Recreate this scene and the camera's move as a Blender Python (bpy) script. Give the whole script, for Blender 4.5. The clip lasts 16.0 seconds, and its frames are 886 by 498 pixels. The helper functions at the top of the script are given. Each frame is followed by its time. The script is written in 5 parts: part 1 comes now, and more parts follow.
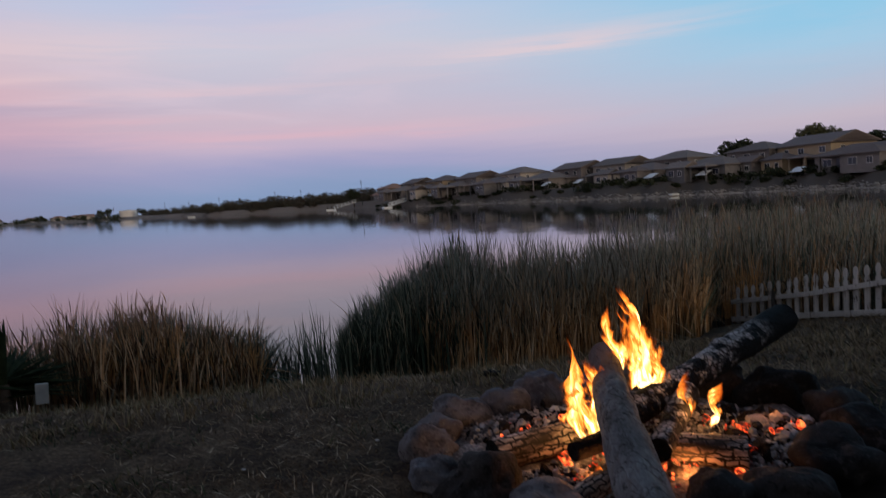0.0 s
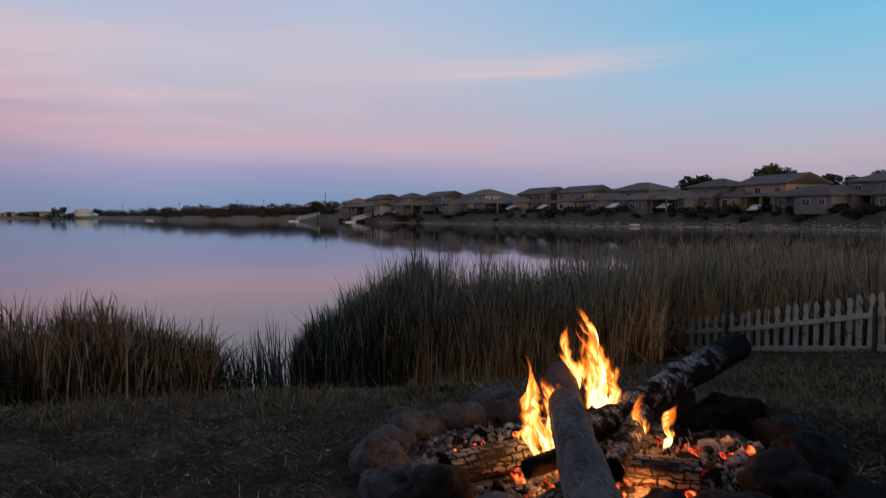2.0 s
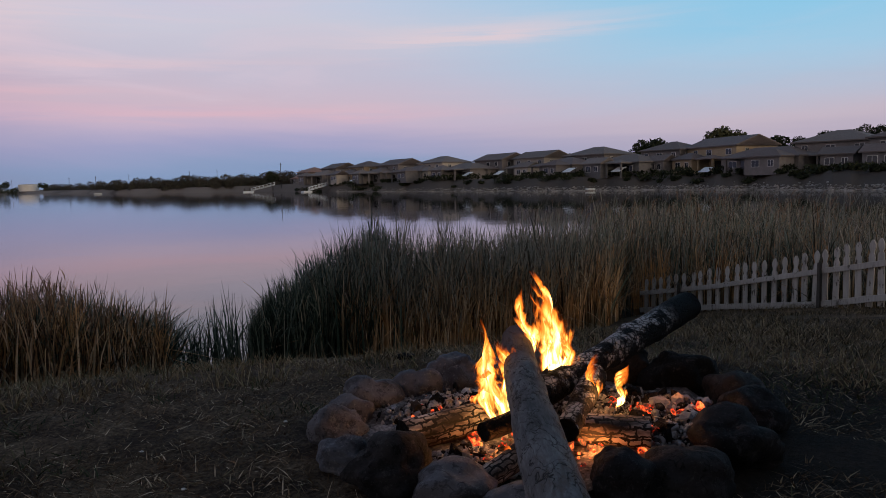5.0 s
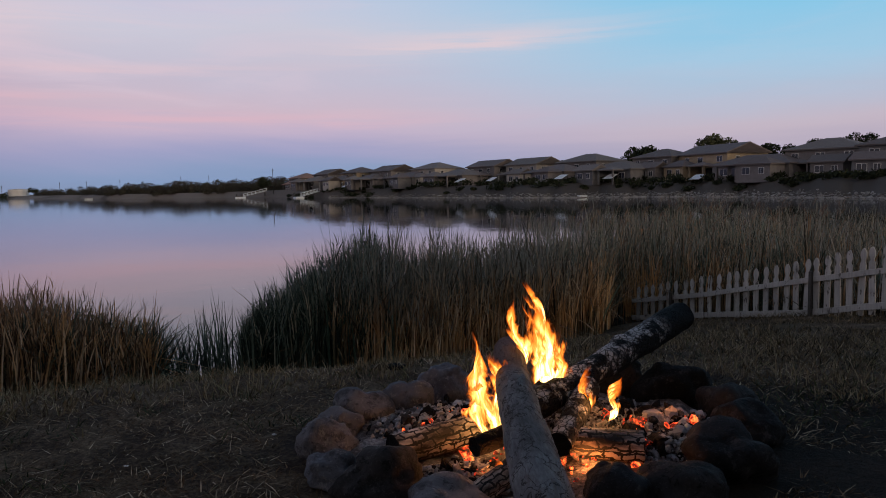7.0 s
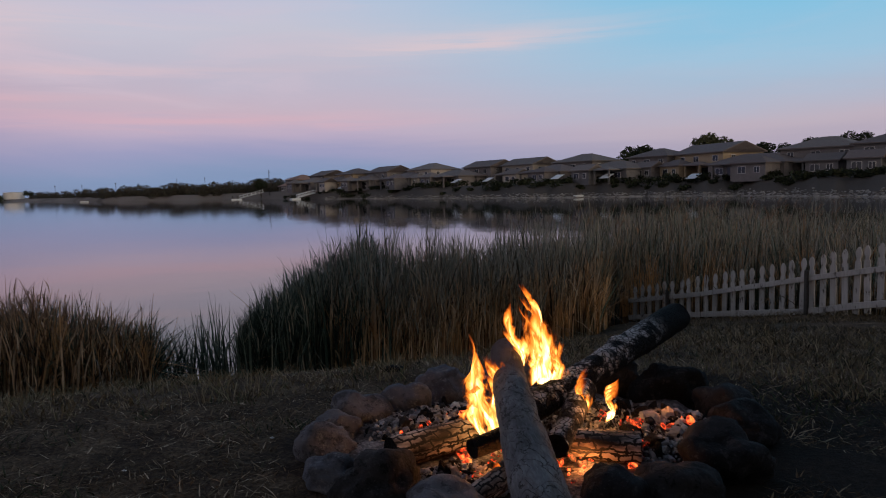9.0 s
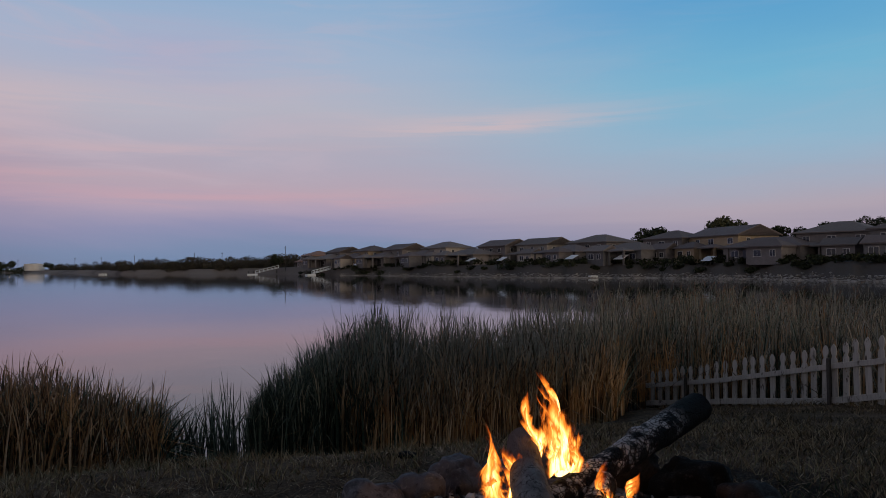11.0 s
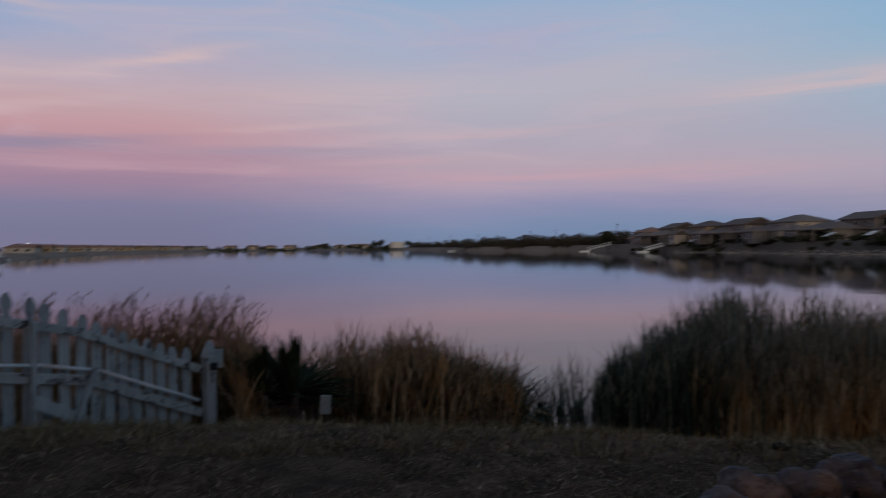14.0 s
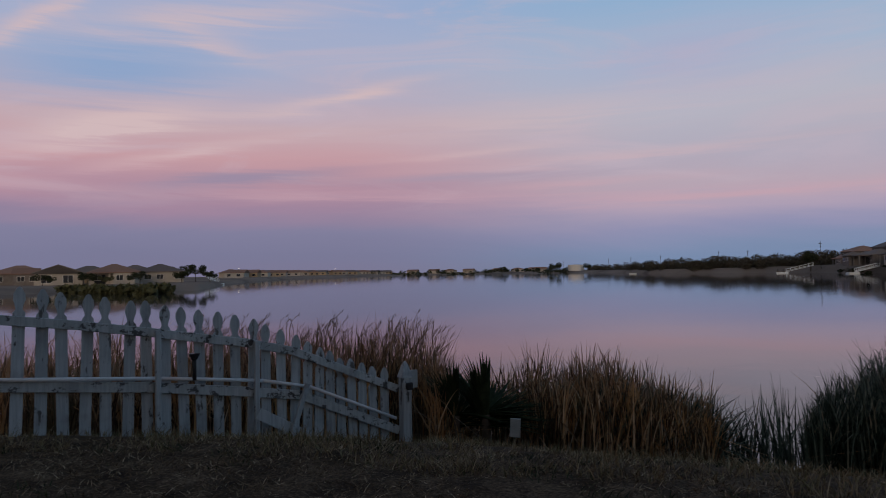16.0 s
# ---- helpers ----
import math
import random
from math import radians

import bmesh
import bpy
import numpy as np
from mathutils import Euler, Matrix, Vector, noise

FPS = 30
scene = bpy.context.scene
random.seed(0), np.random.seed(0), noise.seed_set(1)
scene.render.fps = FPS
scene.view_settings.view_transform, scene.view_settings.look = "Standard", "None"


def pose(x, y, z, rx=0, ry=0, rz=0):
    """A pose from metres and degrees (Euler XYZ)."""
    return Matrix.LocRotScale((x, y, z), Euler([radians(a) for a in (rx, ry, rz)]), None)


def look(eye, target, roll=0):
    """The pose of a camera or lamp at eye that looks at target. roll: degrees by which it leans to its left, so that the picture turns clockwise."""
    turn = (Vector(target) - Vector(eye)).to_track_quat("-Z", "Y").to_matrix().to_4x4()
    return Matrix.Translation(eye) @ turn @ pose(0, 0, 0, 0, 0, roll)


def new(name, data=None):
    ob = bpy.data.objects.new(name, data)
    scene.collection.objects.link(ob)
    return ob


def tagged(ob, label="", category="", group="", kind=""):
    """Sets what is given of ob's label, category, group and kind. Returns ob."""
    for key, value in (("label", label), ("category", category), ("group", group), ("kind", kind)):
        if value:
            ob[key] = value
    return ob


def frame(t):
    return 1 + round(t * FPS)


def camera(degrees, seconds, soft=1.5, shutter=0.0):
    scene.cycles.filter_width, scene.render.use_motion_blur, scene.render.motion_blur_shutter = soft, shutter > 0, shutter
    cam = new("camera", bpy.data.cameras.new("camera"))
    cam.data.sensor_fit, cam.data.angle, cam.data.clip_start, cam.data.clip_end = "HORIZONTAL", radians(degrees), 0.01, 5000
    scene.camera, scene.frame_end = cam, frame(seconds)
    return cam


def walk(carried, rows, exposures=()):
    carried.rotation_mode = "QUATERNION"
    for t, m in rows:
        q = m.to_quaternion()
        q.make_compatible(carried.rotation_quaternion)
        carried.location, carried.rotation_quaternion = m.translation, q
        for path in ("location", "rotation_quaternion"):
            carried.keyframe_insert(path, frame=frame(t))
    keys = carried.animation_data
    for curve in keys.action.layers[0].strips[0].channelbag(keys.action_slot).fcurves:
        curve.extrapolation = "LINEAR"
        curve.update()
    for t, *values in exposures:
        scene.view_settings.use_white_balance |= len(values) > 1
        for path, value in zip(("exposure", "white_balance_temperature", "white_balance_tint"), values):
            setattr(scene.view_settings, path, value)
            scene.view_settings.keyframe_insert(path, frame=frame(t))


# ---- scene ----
cam = camera(63.8, 16.0, soft=0.65, shutter=0.8)
PATH = [
    (0, (-0.014, -0.074, 1.064), (-0.258, 1.906, 0.921), -3.4),
    (0.5, (-0.012, -0.059, 1.048), (-0.217, 1.921, 0.853), -2.9),
    (1, (-0.014, -0.054, 1.054), (-0.207, 1.932, 0.919), -1.9),
    (1.5, (-0.026, -0.054, 1.044), (-0.187, 1.938, 0.975), -0.1),
    (2, (-0.024, -0.053, 1.029), (-0.16, 1.94, 0.935), -0.1),
    (2.5, (-0.015, -0.042, 1.013), (-0.097, 1.949, 0.849), 0.1),
    (3, (-0.013, -0.032, 1.017), (-0.069, 1.96, 0.852), -0.8),
    (3.5, (-0.002, -0.04, 1.026), (-0.061, 1.955, 0.892), -1.8),
    (4, (-0.003, -0.048, 1.02), (-0.041, 1.944, 0.848), -1.3),
    (6.5, (-0.002, -0.006, 1.04), (-0.007, 1.985, 0.85), -1.3),
    (7, (0.001, 0.0, 1.041), (0.002, 1.992, 0.872), -1.0),
    (7.5, (0.004, 0.0, 1.041), (0.025, 1.993, 0.877), -0.8),
    (8, (0.018, 0.016, 1.032), (0.07, 2.007, 0.846), -1.4),
    (10.5, (-0.028, -0.055, 1.085), (-0.094, 1.944, 1.073), -1.1),
    (11, (-0.013, -0.005, 1.081), (-0.039, 1.994, 1.133), -0.4),
    (11.5, (-0.046, -0.014, 1.1), (-0.163, 1.983, 1.114), -2.0),
    (12, (-0.072, -0.042, 1.111), (-0.278, 1.947, 1.152), -2.2),
    (12.5, (-0.089, -0.059, 1.107), (-0.544, 1.887, 1.168), -1.0),
    (13, (-0.133, -0.015, 1.083), (-0.73, 1.894, 1.121), -0.7),
    (13.5, (-0.124, -0.007, 1.088), (-0.791, 1.878, 1.106), -1.5),
    (14, (-0.17, -0.026, 1.075), (-1.077, 1.756, 1.07), -0.6),
    (14.5, (-0.162, -0.076, 1.101), (-1.181, 1.644, 1.054), -0.3),
    (15, (-0.185, -0.118, 1.099), (-1.396, 1.474, 1.116), -0.1),
    (15.5, (-0.18, -0.144, 1.104), (-1.465, 1.387, 1.171), -0.8),
    (16, (-0.199, -0.153, 1.094), (-1.514, 1.352, 1.161), -1.0),
]
EXPOSURES = [(0.0, 0.06), (1.2, 0.02), (2.0, -0.07), (2.7, 0.06), (8.0, 0.06), (10.4, -0.26), (12.5, -0.33), (13.5, -0.36), (15.0, -0.24), (16.0, -0.30)]
walk(cam, [(t, look(eye, target, roll)) for t, eye, target, roll in PATH], EXPOSURES)

# ---- sky and light ----
WATER = -1.35


class Tree:
    """A small wrapper to lay out shader nodes."""

    def __init__(self, tree):
        self.t = tree
        tree.nodes.clear()

    def add(self, kind, ins=None, **props):
        n = self.t.nodes.new(kind)
        for k, v in props.items():
            if k == "op":
                n.operation = v
            elif k == "blend":
                n.data_type, n.blend_type = "RGBA", v
            elif k == "kind":
                n.noise_type = v
            elif k == "feature":
                n.feature = v
            elif k == "interp":
                n.interpolation_type = v
        for k, v in (ins or {}).items():
            if isinstance(v, bpy.types.NodeSocket):
                self.t.links.new(v, n.inputs[k])
            else:
                n.inputs[k].default_value = v
        return n

    def math(self, op, a, b=0.0, c=0.0):
        return self.add("ShaderNodeMath", {0: a, 1: b, 2: c}, op=op).outputs[0]

    def smooth(self, x, a, b, lo=0.0, hi=1.0):
        n = self.add("ShaderNodeMapRange", {0: x, 1: a, 2: b, 3: lo, 4: hi}, interp="SMOOTHSTEP")
        return n.outputs[0]

    def noise(self, vec, scale, detail=4.0, rough=0.55, distort=0.0):
        return self.add("ShaderNodeTexNoise", {"Vector": vec, "Scale": scale, "Detail": detail, "Roughness": rough, "Distortion": distort}).outputs[0]

    def voronoi(self, vec, scale, feature="F1"):
        return self.add("ShaderNodeTexVoronoi", {"Vector": vec, "Scale": scale}, feature=feature).outputs[0]

    def mix(self, f, a, b, blend="MIX"):
        n = self.add("ShaderNodeMix", {}, blend=blend)
        for k, v in ((0, f), (6, a), (7, b)):
            if isinstance(v, bpy.types.NodeSocket):
                self.t.links.new(v, n.inputs[k])
            else:
                n.inputs[k].default_value = v if k == 0 else (*v, 1)
        return n.outputs[2]

    def ramp(self, f, stops):
        n = self.add("ShaderNodeValToRGB", {0: f})
        el = n.color_ramp.elements
        while len(el) < len(stops):
            el.new(0.5)
        for e, (p, c) in zip(el, stops):
            e.position, e.color = p, (*c, 1)
        return n.outputs[0]

    def scaled(self, vec, x, y, z):
        return self.add("ShaderNodeMapping", {"Vector": vec, "Scale": (x, y, z)}).outputs[0]


def make_sky():
    world = bpy.data.worlds.new("dusk_sky")
    scene.world = world
    world.use_nodes = True
    t = Tree(world.node_tree)
    way = t.add("ShaderNodeTexCoord").outputs["Generated"]
    xyz = t.add("ShaderNodeSeparateXYZ", {0: way}).outputs
    elev = t.math("MULTIPLY", t.math("ARCSINE", xyz[2]), 57.2958)
    azim = t.math("MULTIPLY", t.math("ARCTAN2", xyz[0], xyz[1]), 57.2958)
    flat = t.add("ShaderNodeCombineXYZ", {0: t.math("MULTIPLY", azim, 0.02), 1: t.math("MULTIPLY", elev, 0.16), 2: 0.0}).outputs[0]
    wisps = t.noise(flat, 1.6, 6.0, 0.55, 0.6)
    fine = t.noise(t.scaled(flat, 1.0, 2.2, 1.0), 4.0, 5.0, 0.6, 0.4)
    e2 = t.math("ADD", elev, t.math("MULTIPLY", t.math("SUBTRACT", wisps, 0.5), 3.5))
    f = t.math("DIVIDE", e2, 90.0)
    high = [(0.42, (0.13, 0.20, 0.33)), (1.0, (0.08, 0.10, 0.15))]
    west = t.ramp(f, [(0.0, (0.24, 0.225, 0.35)), (0.022, (0.235, 0.235, 0.375)), (0.042, (0.27, 0.26, 0.41)), (0.06, (0.43, 0.288, 0.41)), (0.076, (0.53, 0.325, 0.42)), (0.098, (0.68, 0.40, 0.445)), (0.128, (0.66, 0.48, 0.535)), (0.18, (0.48, 0.52, 0.71)), (0.245, (0.38, 0.49, 0.75))] + high)
    mid = t.ramp(f, [(0.0, (0.205, 0.275, 0.42)), (0.017, (0.23, 0.315, 0.50)), (0.034, (0.34, 0.345, 0.535)), (0.052, (0.52, 0.425, 0.56)), (0.068, (0.58, 0.46, 0.55)), (0.095, (0.53, 0.49, 0.60)), (0.135, (0.565, 0.56, 0.66)), (0.18, (0.45, 0.56, 0.74)), (0.245, (0.29, 0.51, 0.77))] + high)
    east = t.ramp(f, [(0.0, (0.27, 0.29, 0.45)), (0.028, (0.43, 0.38, 0.49)), (0.045, (0.53, 0.45, 0.53)), (0.068, (0.44, 0.50, 0.63)), (0.10, (0.34, 0.56, 0.74)), (0.15, (0.22, 0.55, 0.78)), (0.22, (0.12, 0.42, 0.75)), (0.30, (0.09, 0.34, 0.65))] + high)
    base = t.mix(t.smooth(azim, -50.0, -22.0), west, mid)
    base = t.mix(t.smooth(azim, -12.0, 24.0), base, east)
    # clear gap between the clouds, then thin sunlit cirrus in long slanted streaks
    def streak(a, e, slope, reach, thick, strength):
        along = t.math("DIVIDE", t.math("SUBTRACT", azim, a), reach)
        mid_e = t.math("ADD", t.math("MULTIPLY", t.math("SUBTRACT", azim, a), slope), e)
        wob = t.math("MULTIPLY", t.math("SUBTRACT", fine, 0.5), min(thick, 1.0) * 3.6)
        off = t.math("DIVIDE", t.math("ADD", t.math("SUBTRACT", elev, mid_e), wob), thick)
        d2 = t.math("ADD", t.math("MULTIPLY", off, off), t.math("MULTIPLY", along, along))
        return t.math("MULTIPLY", t.math("EXPONENT", t.math("MULTIPLY", d2, -1.0)), strength)

    veil = t.noise(t.scaled(flat, 1.3, 1.0, 1.0), 2.3, 7.0, 0.6, 0.9)
    veil = t.math("MULTIPLY", t.smooth(veil, 0.46, 0.68), t.math("MULTIPLY", t.smooth(elev, 4.0, 8.0), t.math("MULTIPLY", t.smooth(elev, 20.0, 40.0, 0.42, 0.0), t.smooth(azim, -30.0, 8.0, 1.0, 0.15))))
    base = t.mix(veil, base, (0.68, 0.55, 0.64))
    base = t.mix(streak(-66.0, 15.2, 0.05, 9.0, 1.9, 0.85), base, (0.30, 0.45, 0.72))
    base = t.mix(streak(-57.0, 7.4, 0.10, 8.0, 0.6, 0.8), base, (0.36, 0.31, 0.45))
    base = t.mix(streak(-40.0, 7.6, 0.02, 9.0, 0.35, 0.5), base, (0.42, 0.37, 0.50))
    base = t.mix(streak(-22.0, 16.0, 0.05, 8.0, 3.0, 0.5), base, (0.52, 0.49, 0.68))
    streaks = None
    for row in ((2.6, 11.5, 0.055, 11.0, 0.8, 0.7), (-16.0, 5.5, 0.01, 17.0, 0.5, 0.5), (-48.0, 14.2, 0.22, 5.0, 0.45, 0.9), (-61.0, 9.3, 0.19, 7.0, 0.5, 0.85), (-67.0, 10.9, 0.3, 6.5, 1.0, 0.9), (-57.0, 12.4, 0.12, 7.0, 0.7, 0.5),
                (-71.0, 17.9, 0.65, 3.5, 0.7, 0.9), (-59.0, 19.4, 0.12, 8.0, 1.1, 0.7), (-66.0, 11.2, 0.10, 5.0, 0.9, 0.7), (-59.0, 17.6, -0.25, 4.0, 0.7, 0.5), (-38.0, 9.6, 0.08, 7.0, 0.3, 0.5), (-30.0, 6.9, 0.03, 8.0, 0.3, 0.45), (-27.0, 8.9, 0.04, 13.0, 0.35, 0.5), (-46.0, 6.2, -0.02, 24.0, 0.4, 0.45), (-33.0, 12.4, 0.05, 16.0, 1.2, 0.4)):
        g = streak(*row)
        streaks = g if streaks is None else t.math("ADD", streaks, g)
    streaks = t.math("MULTIPLY", streaks, t.smooth(fine, 0.3, 0.65, 0.5, 1.0))
    lit = t.mix(t.math("MINIMUM", streaks, 1.0), base, t.mix(t.smooth(elev, 6.0, 11.0), (0.74, 0.45, 0.51), (0.78, 0.59, 0.61)))
    # away from the lake the sky fades to the dull afterglow
    back = t.ramp(t.math("DIVIDE", elev, 90.0), [(0.0, (0.50, 0.40, 0.34)), (0.15, (0.38, 0.34, 0.33)), (0.4, (0.13, 0.14, 0.18)), (1.0, (0.08, 0.10, 0.15))])
    lit = t.mix(t.smooth(t.math("ABSOLUTE", t.math("ADD", azim, 15.0)), 75.0, 120.0), lit, back)
    out = t.add("ShaderNodeBackground", {"Color": lit, "Strength": SKY})
    t.t.links.new(out.outputs[0], t.add("ShaderNodeOutputWorld").inputs[0])


SKY = 1.0
make_sky()

# the last warm glow from the west, behind and to the side of the camera
glow_data = bpy.data.lights.new("afterglow", "SUN")
glow_data.energy, glow_data.color, glow_data.angle = 0.8, (1.0, 0.80, 0.62), radians(20)
glow = new("afterglow", glow_data)
glow.matrix_basis = look((0.64, -0.77, 0.17), (0, 0, 0))

# the fire's own light
fire_data = bpy.data.lights.new("fire_light", "POINT")
fire_data.energy, fire_data.color, fire_data.shadow_soft_size = 4.5, (1.0, 0.40, 0.11), 0.06
fire_lamp = new("fire_light", fire_data)
fire_lamp.location = (0.20, 2.62, 0.24)
low_data = fire_data.copy()
low_data.energy = 2.3
low_lamp = new("fire_light", low_data)
low_lamp.location = (0.60, 2.72, 0.20)
for spot, power in (((0.50, 2.46, 0.085), 1.5), ((0.19, 2.37, 0.085), 2.8), ((0.90, 2.78, 0.19), 0.3)):
    bed_data = fire_data.copy()
    bed_data.energy, bed_data.color, bed_data.shadow_soft_size = power, (1.0, 0.30, 0.07), 0.03
    new("fire_light", bed_data).location = spot


# ---- materials ----
def material(name, build):
    m = bpy.data.materials.new(name)
    m.use_nodes = True
    t = Tree(m.node_tree)
    pos = t.add("ShaderNodeTexCoord").outputs["Object"]
    shader = build(t, pos)
    t.t.links.new(shader, t.add("ShaderNodeOutputMaterial").inputs[0])
    return m


def surface(t, color, rough=0.8, bump=None, depth=0.01, metal=0.0, spec=0.3):
    n = t.add("ShaderNodeBsdfPrincipled", {"Base Color": color if isinstance(color, bpy.types.NodeSocket) else (*color, 1), "Roughness": rough, "Metallic": metal, "Specular IOR Level": spec})
    if bump is not None:
        b = t.add("ShaderNodeBump", {"Height": bump, "Distance": depth, "Strength": 1.0})
        t.t.links.new(b.outputs[0], n.inputs["Normal"])
    return n.outputs[0]


def plain(name, a, b, scale, rough=0.8, depth=0.004, stretch=(1, 1, 1), per_object=0.0, spec=0.3):
    """Two tones mixed by broad and fine noise, with relief."""

    def build(t, pos):
        p = t.scaled(pos, *stretch)
        broad, fine = t.noise(p, scale, 4.0), t.noise(p, scale * 7.3, 5.0, 0.65)
        f = t.math("ADD", t.math("MULTIPLY", broad, 0.6), t.math("MULTIPLY", fine, 0.4))
        c = t.mix(t.smooth(f, 0.35, 0.65), a, b)
        if per_object:
            r = t.add("ShaderNodeObjectInfo").outputs["Random"]
            c = t.mix(t.math("MULTIPLY", r, per_object), c, (0.0, 0.0, 0.0))
        return surface(t, c, rough, f, depth, spec=spec)

    return material(name, build)


def ground_look(t, pos):
    broad, mid, fine = t.noise(pos, 0.5, 5.0), t.noise(pos, 3.5, 6.0, 0.65), t.noise(pos, 46.0, 5.0, 0.75)
    c = t.ramp(t.math("ADD", t.math("MULTIPLY", mid, 0.45), t.math("MULTIPLY", fine, 0.55)), [(0.34, (0.016, 0.011, 0.008)), (0.47, (0.062, 0.043, 0.028)), (0.58, (0.165, 0.118, 0.074)), (0.74, (0.40, 0.30, 0.195))])
    c = t.mix(t.math("MULTIPLY", t.smooth(broad, 0.5, 0.7), 0.6), c, (0.055, 0.050, 0.022))
    # darker soil in a ragged patch round and to the right of the fire
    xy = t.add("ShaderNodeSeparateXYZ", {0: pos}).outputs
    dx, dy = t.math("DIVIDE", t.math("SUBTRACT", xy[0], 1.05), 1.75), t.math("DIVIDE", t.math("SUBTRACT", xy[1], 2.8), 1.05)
    dark_patch = t.math("ADD", t.math("SQRT", t.math("ADD", t.math("MULTIPLY", dx, dx), t.math("MULTIPLY", dy, dy))), t.math("MULTIPLY", t.math("SUBTRACT", t.noise(pos, 2.2, 5.0, 0.65), 0.5), 0.9))
    c = t.mix(t.smooth(dark_patch, 0.75, 1.15, 0.85, 0.0), c, (0.012, 0.010, 0.009))
    far = t.math("SQRT", t.math("ADD", *[t.math("MULTIPLY", o, o) for o in t.add("ShaderNodeSeparateXYZ", {0: pos}).outputs[:2]]))
    bank = t.mix(t.noise(pos, 0.05, 5.0, 0.6), (0.055, 0.046, 0.038), (0.145, 0.122, 0.10))
    bank = t.mix(t.math("MULTIPLY", t.smooth(xy[0], 20.0, -140.0), t.smooth(t.noise(pos, 0.02, 4.0, 0.6), 0.35, 0.55, 0.35, 1.0)), bank, (0.25, 0.205, 0.165))
    c = t.mix(t.smooth(far, 30.0, 60.0), c, bank)
    return surface(t, c, 0.95, t.math("ADD", mid, t.math("MULTIPLY", fine, 0.9)), 0.03, spec=0.1)


def water_look(t, pos):
    # broad calm swells and small ripples
    h = t.math("ADD", t.noise(t.scaled(pos, 0.6, 1.0, 1), 0.35, 3.0), t.math("MULTIPLY", t.noise(pos, 2.4, 3.0), 0.22))
    b = t.add("ShaderNodeBump", {"Height": h, "Distance": 0.006, "Strength": 1.0})
    n = t.add("ShaderNodeBsdfPrincipled", {"Base Color": (0.012, 0.018, 0.022, 1), "Roughness": 0.04, "IOR": 1.335, "Specular IOR Level": 0.5, "Normal": b.outputs[0]})
    return n.outputs[0]


def blade_look(stops, tip, reach, patches=None):
    """Leaves of many tones, one tone a leaf; the tip colour is mixed in towards the top."""

    def build(t, pos):
        r = t.add("ShaderNodeNewGeometry").outputs["Random Per Island"]
        c = t.ramp(r, stops)
        if patches:
            spot = t.math("ADD", t.noise(pos, 0.75, 3.0), t.math("MULTIPLY", t.math("SUBTRACT", r, 0.5), 0.12))
            c = t.mix(t.smooth(spot, 0.50, 0.60, 0.0, 0.85), c, patches[0])
            spot = t.math("ADD", t.noise(t.scaled(pos, 1.0, 1.0, 0.4), 1.9, 3.0), t.math("MULTIPLY", t.math("SUBTRACT", r, 0.5), 0.12))
            c = t.mix(t.smooth(spot, 0.55, 0.62, 0.0, 0.8), c, patches[1])
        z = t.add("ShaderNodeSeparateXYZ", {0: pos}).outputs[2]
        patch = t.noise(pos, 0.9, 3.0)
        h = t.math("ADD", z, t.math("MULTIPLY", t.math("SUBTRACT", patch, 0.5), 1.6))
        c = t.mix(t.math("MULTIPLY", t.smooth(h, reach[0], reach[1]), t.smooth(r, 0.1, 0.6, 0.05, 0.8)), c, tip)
        return surface(t, c, 0.75, None, spec=0.15)

    return build


def wood_paint(a, b, bare, amount):
    """Old paint over grain, flaked away to dark bare wood in patches."""

    def build(t, pos):
        r = t.add("ShaderNodeObjectInfo").outputs["Random"]
        p = t.add("ShaderNodeVectorMath", {0: pos, 1: t.add("ShaderNodeCombineXYZ", {0: t.math("MULTIPLY", r, 9.0), 2: t.math("MULTIPLY", r, 5.0)}).outputs[0]}, op="ADD").outputs[0]
        grain = t.noise(t.scaled(p, 45, 45, 3.0), 1.0, 4.0)
        worn = t.noise(t.scaled(p, 6 + 8 * (1 - amount), 14, 4.5 + 14 * amount), 1.0, 6.0, 0.7)
        c = t.mix(t.smooth(grain, 0.3, 0.7), a, b)
        c = t.mix(t.smooth(t.noise(p, 3.0, 4.0), 0.5, 0.72, 0.0, 0.45), c, bare)
        c = t.mix(t.smooth(worn, 0.58 - 0.10 * amount, 0.63 - 0.09 * amount), c, bare)
        c = t.mix(t.math("MULTIPLY", r, 0.35), c, (a[0] * 0.6, a[1] * 0.6, a[2] * 0.6))
        return surface(t, c, 0.75, t.math("ADD", grain, worn), 0.002)

    return build


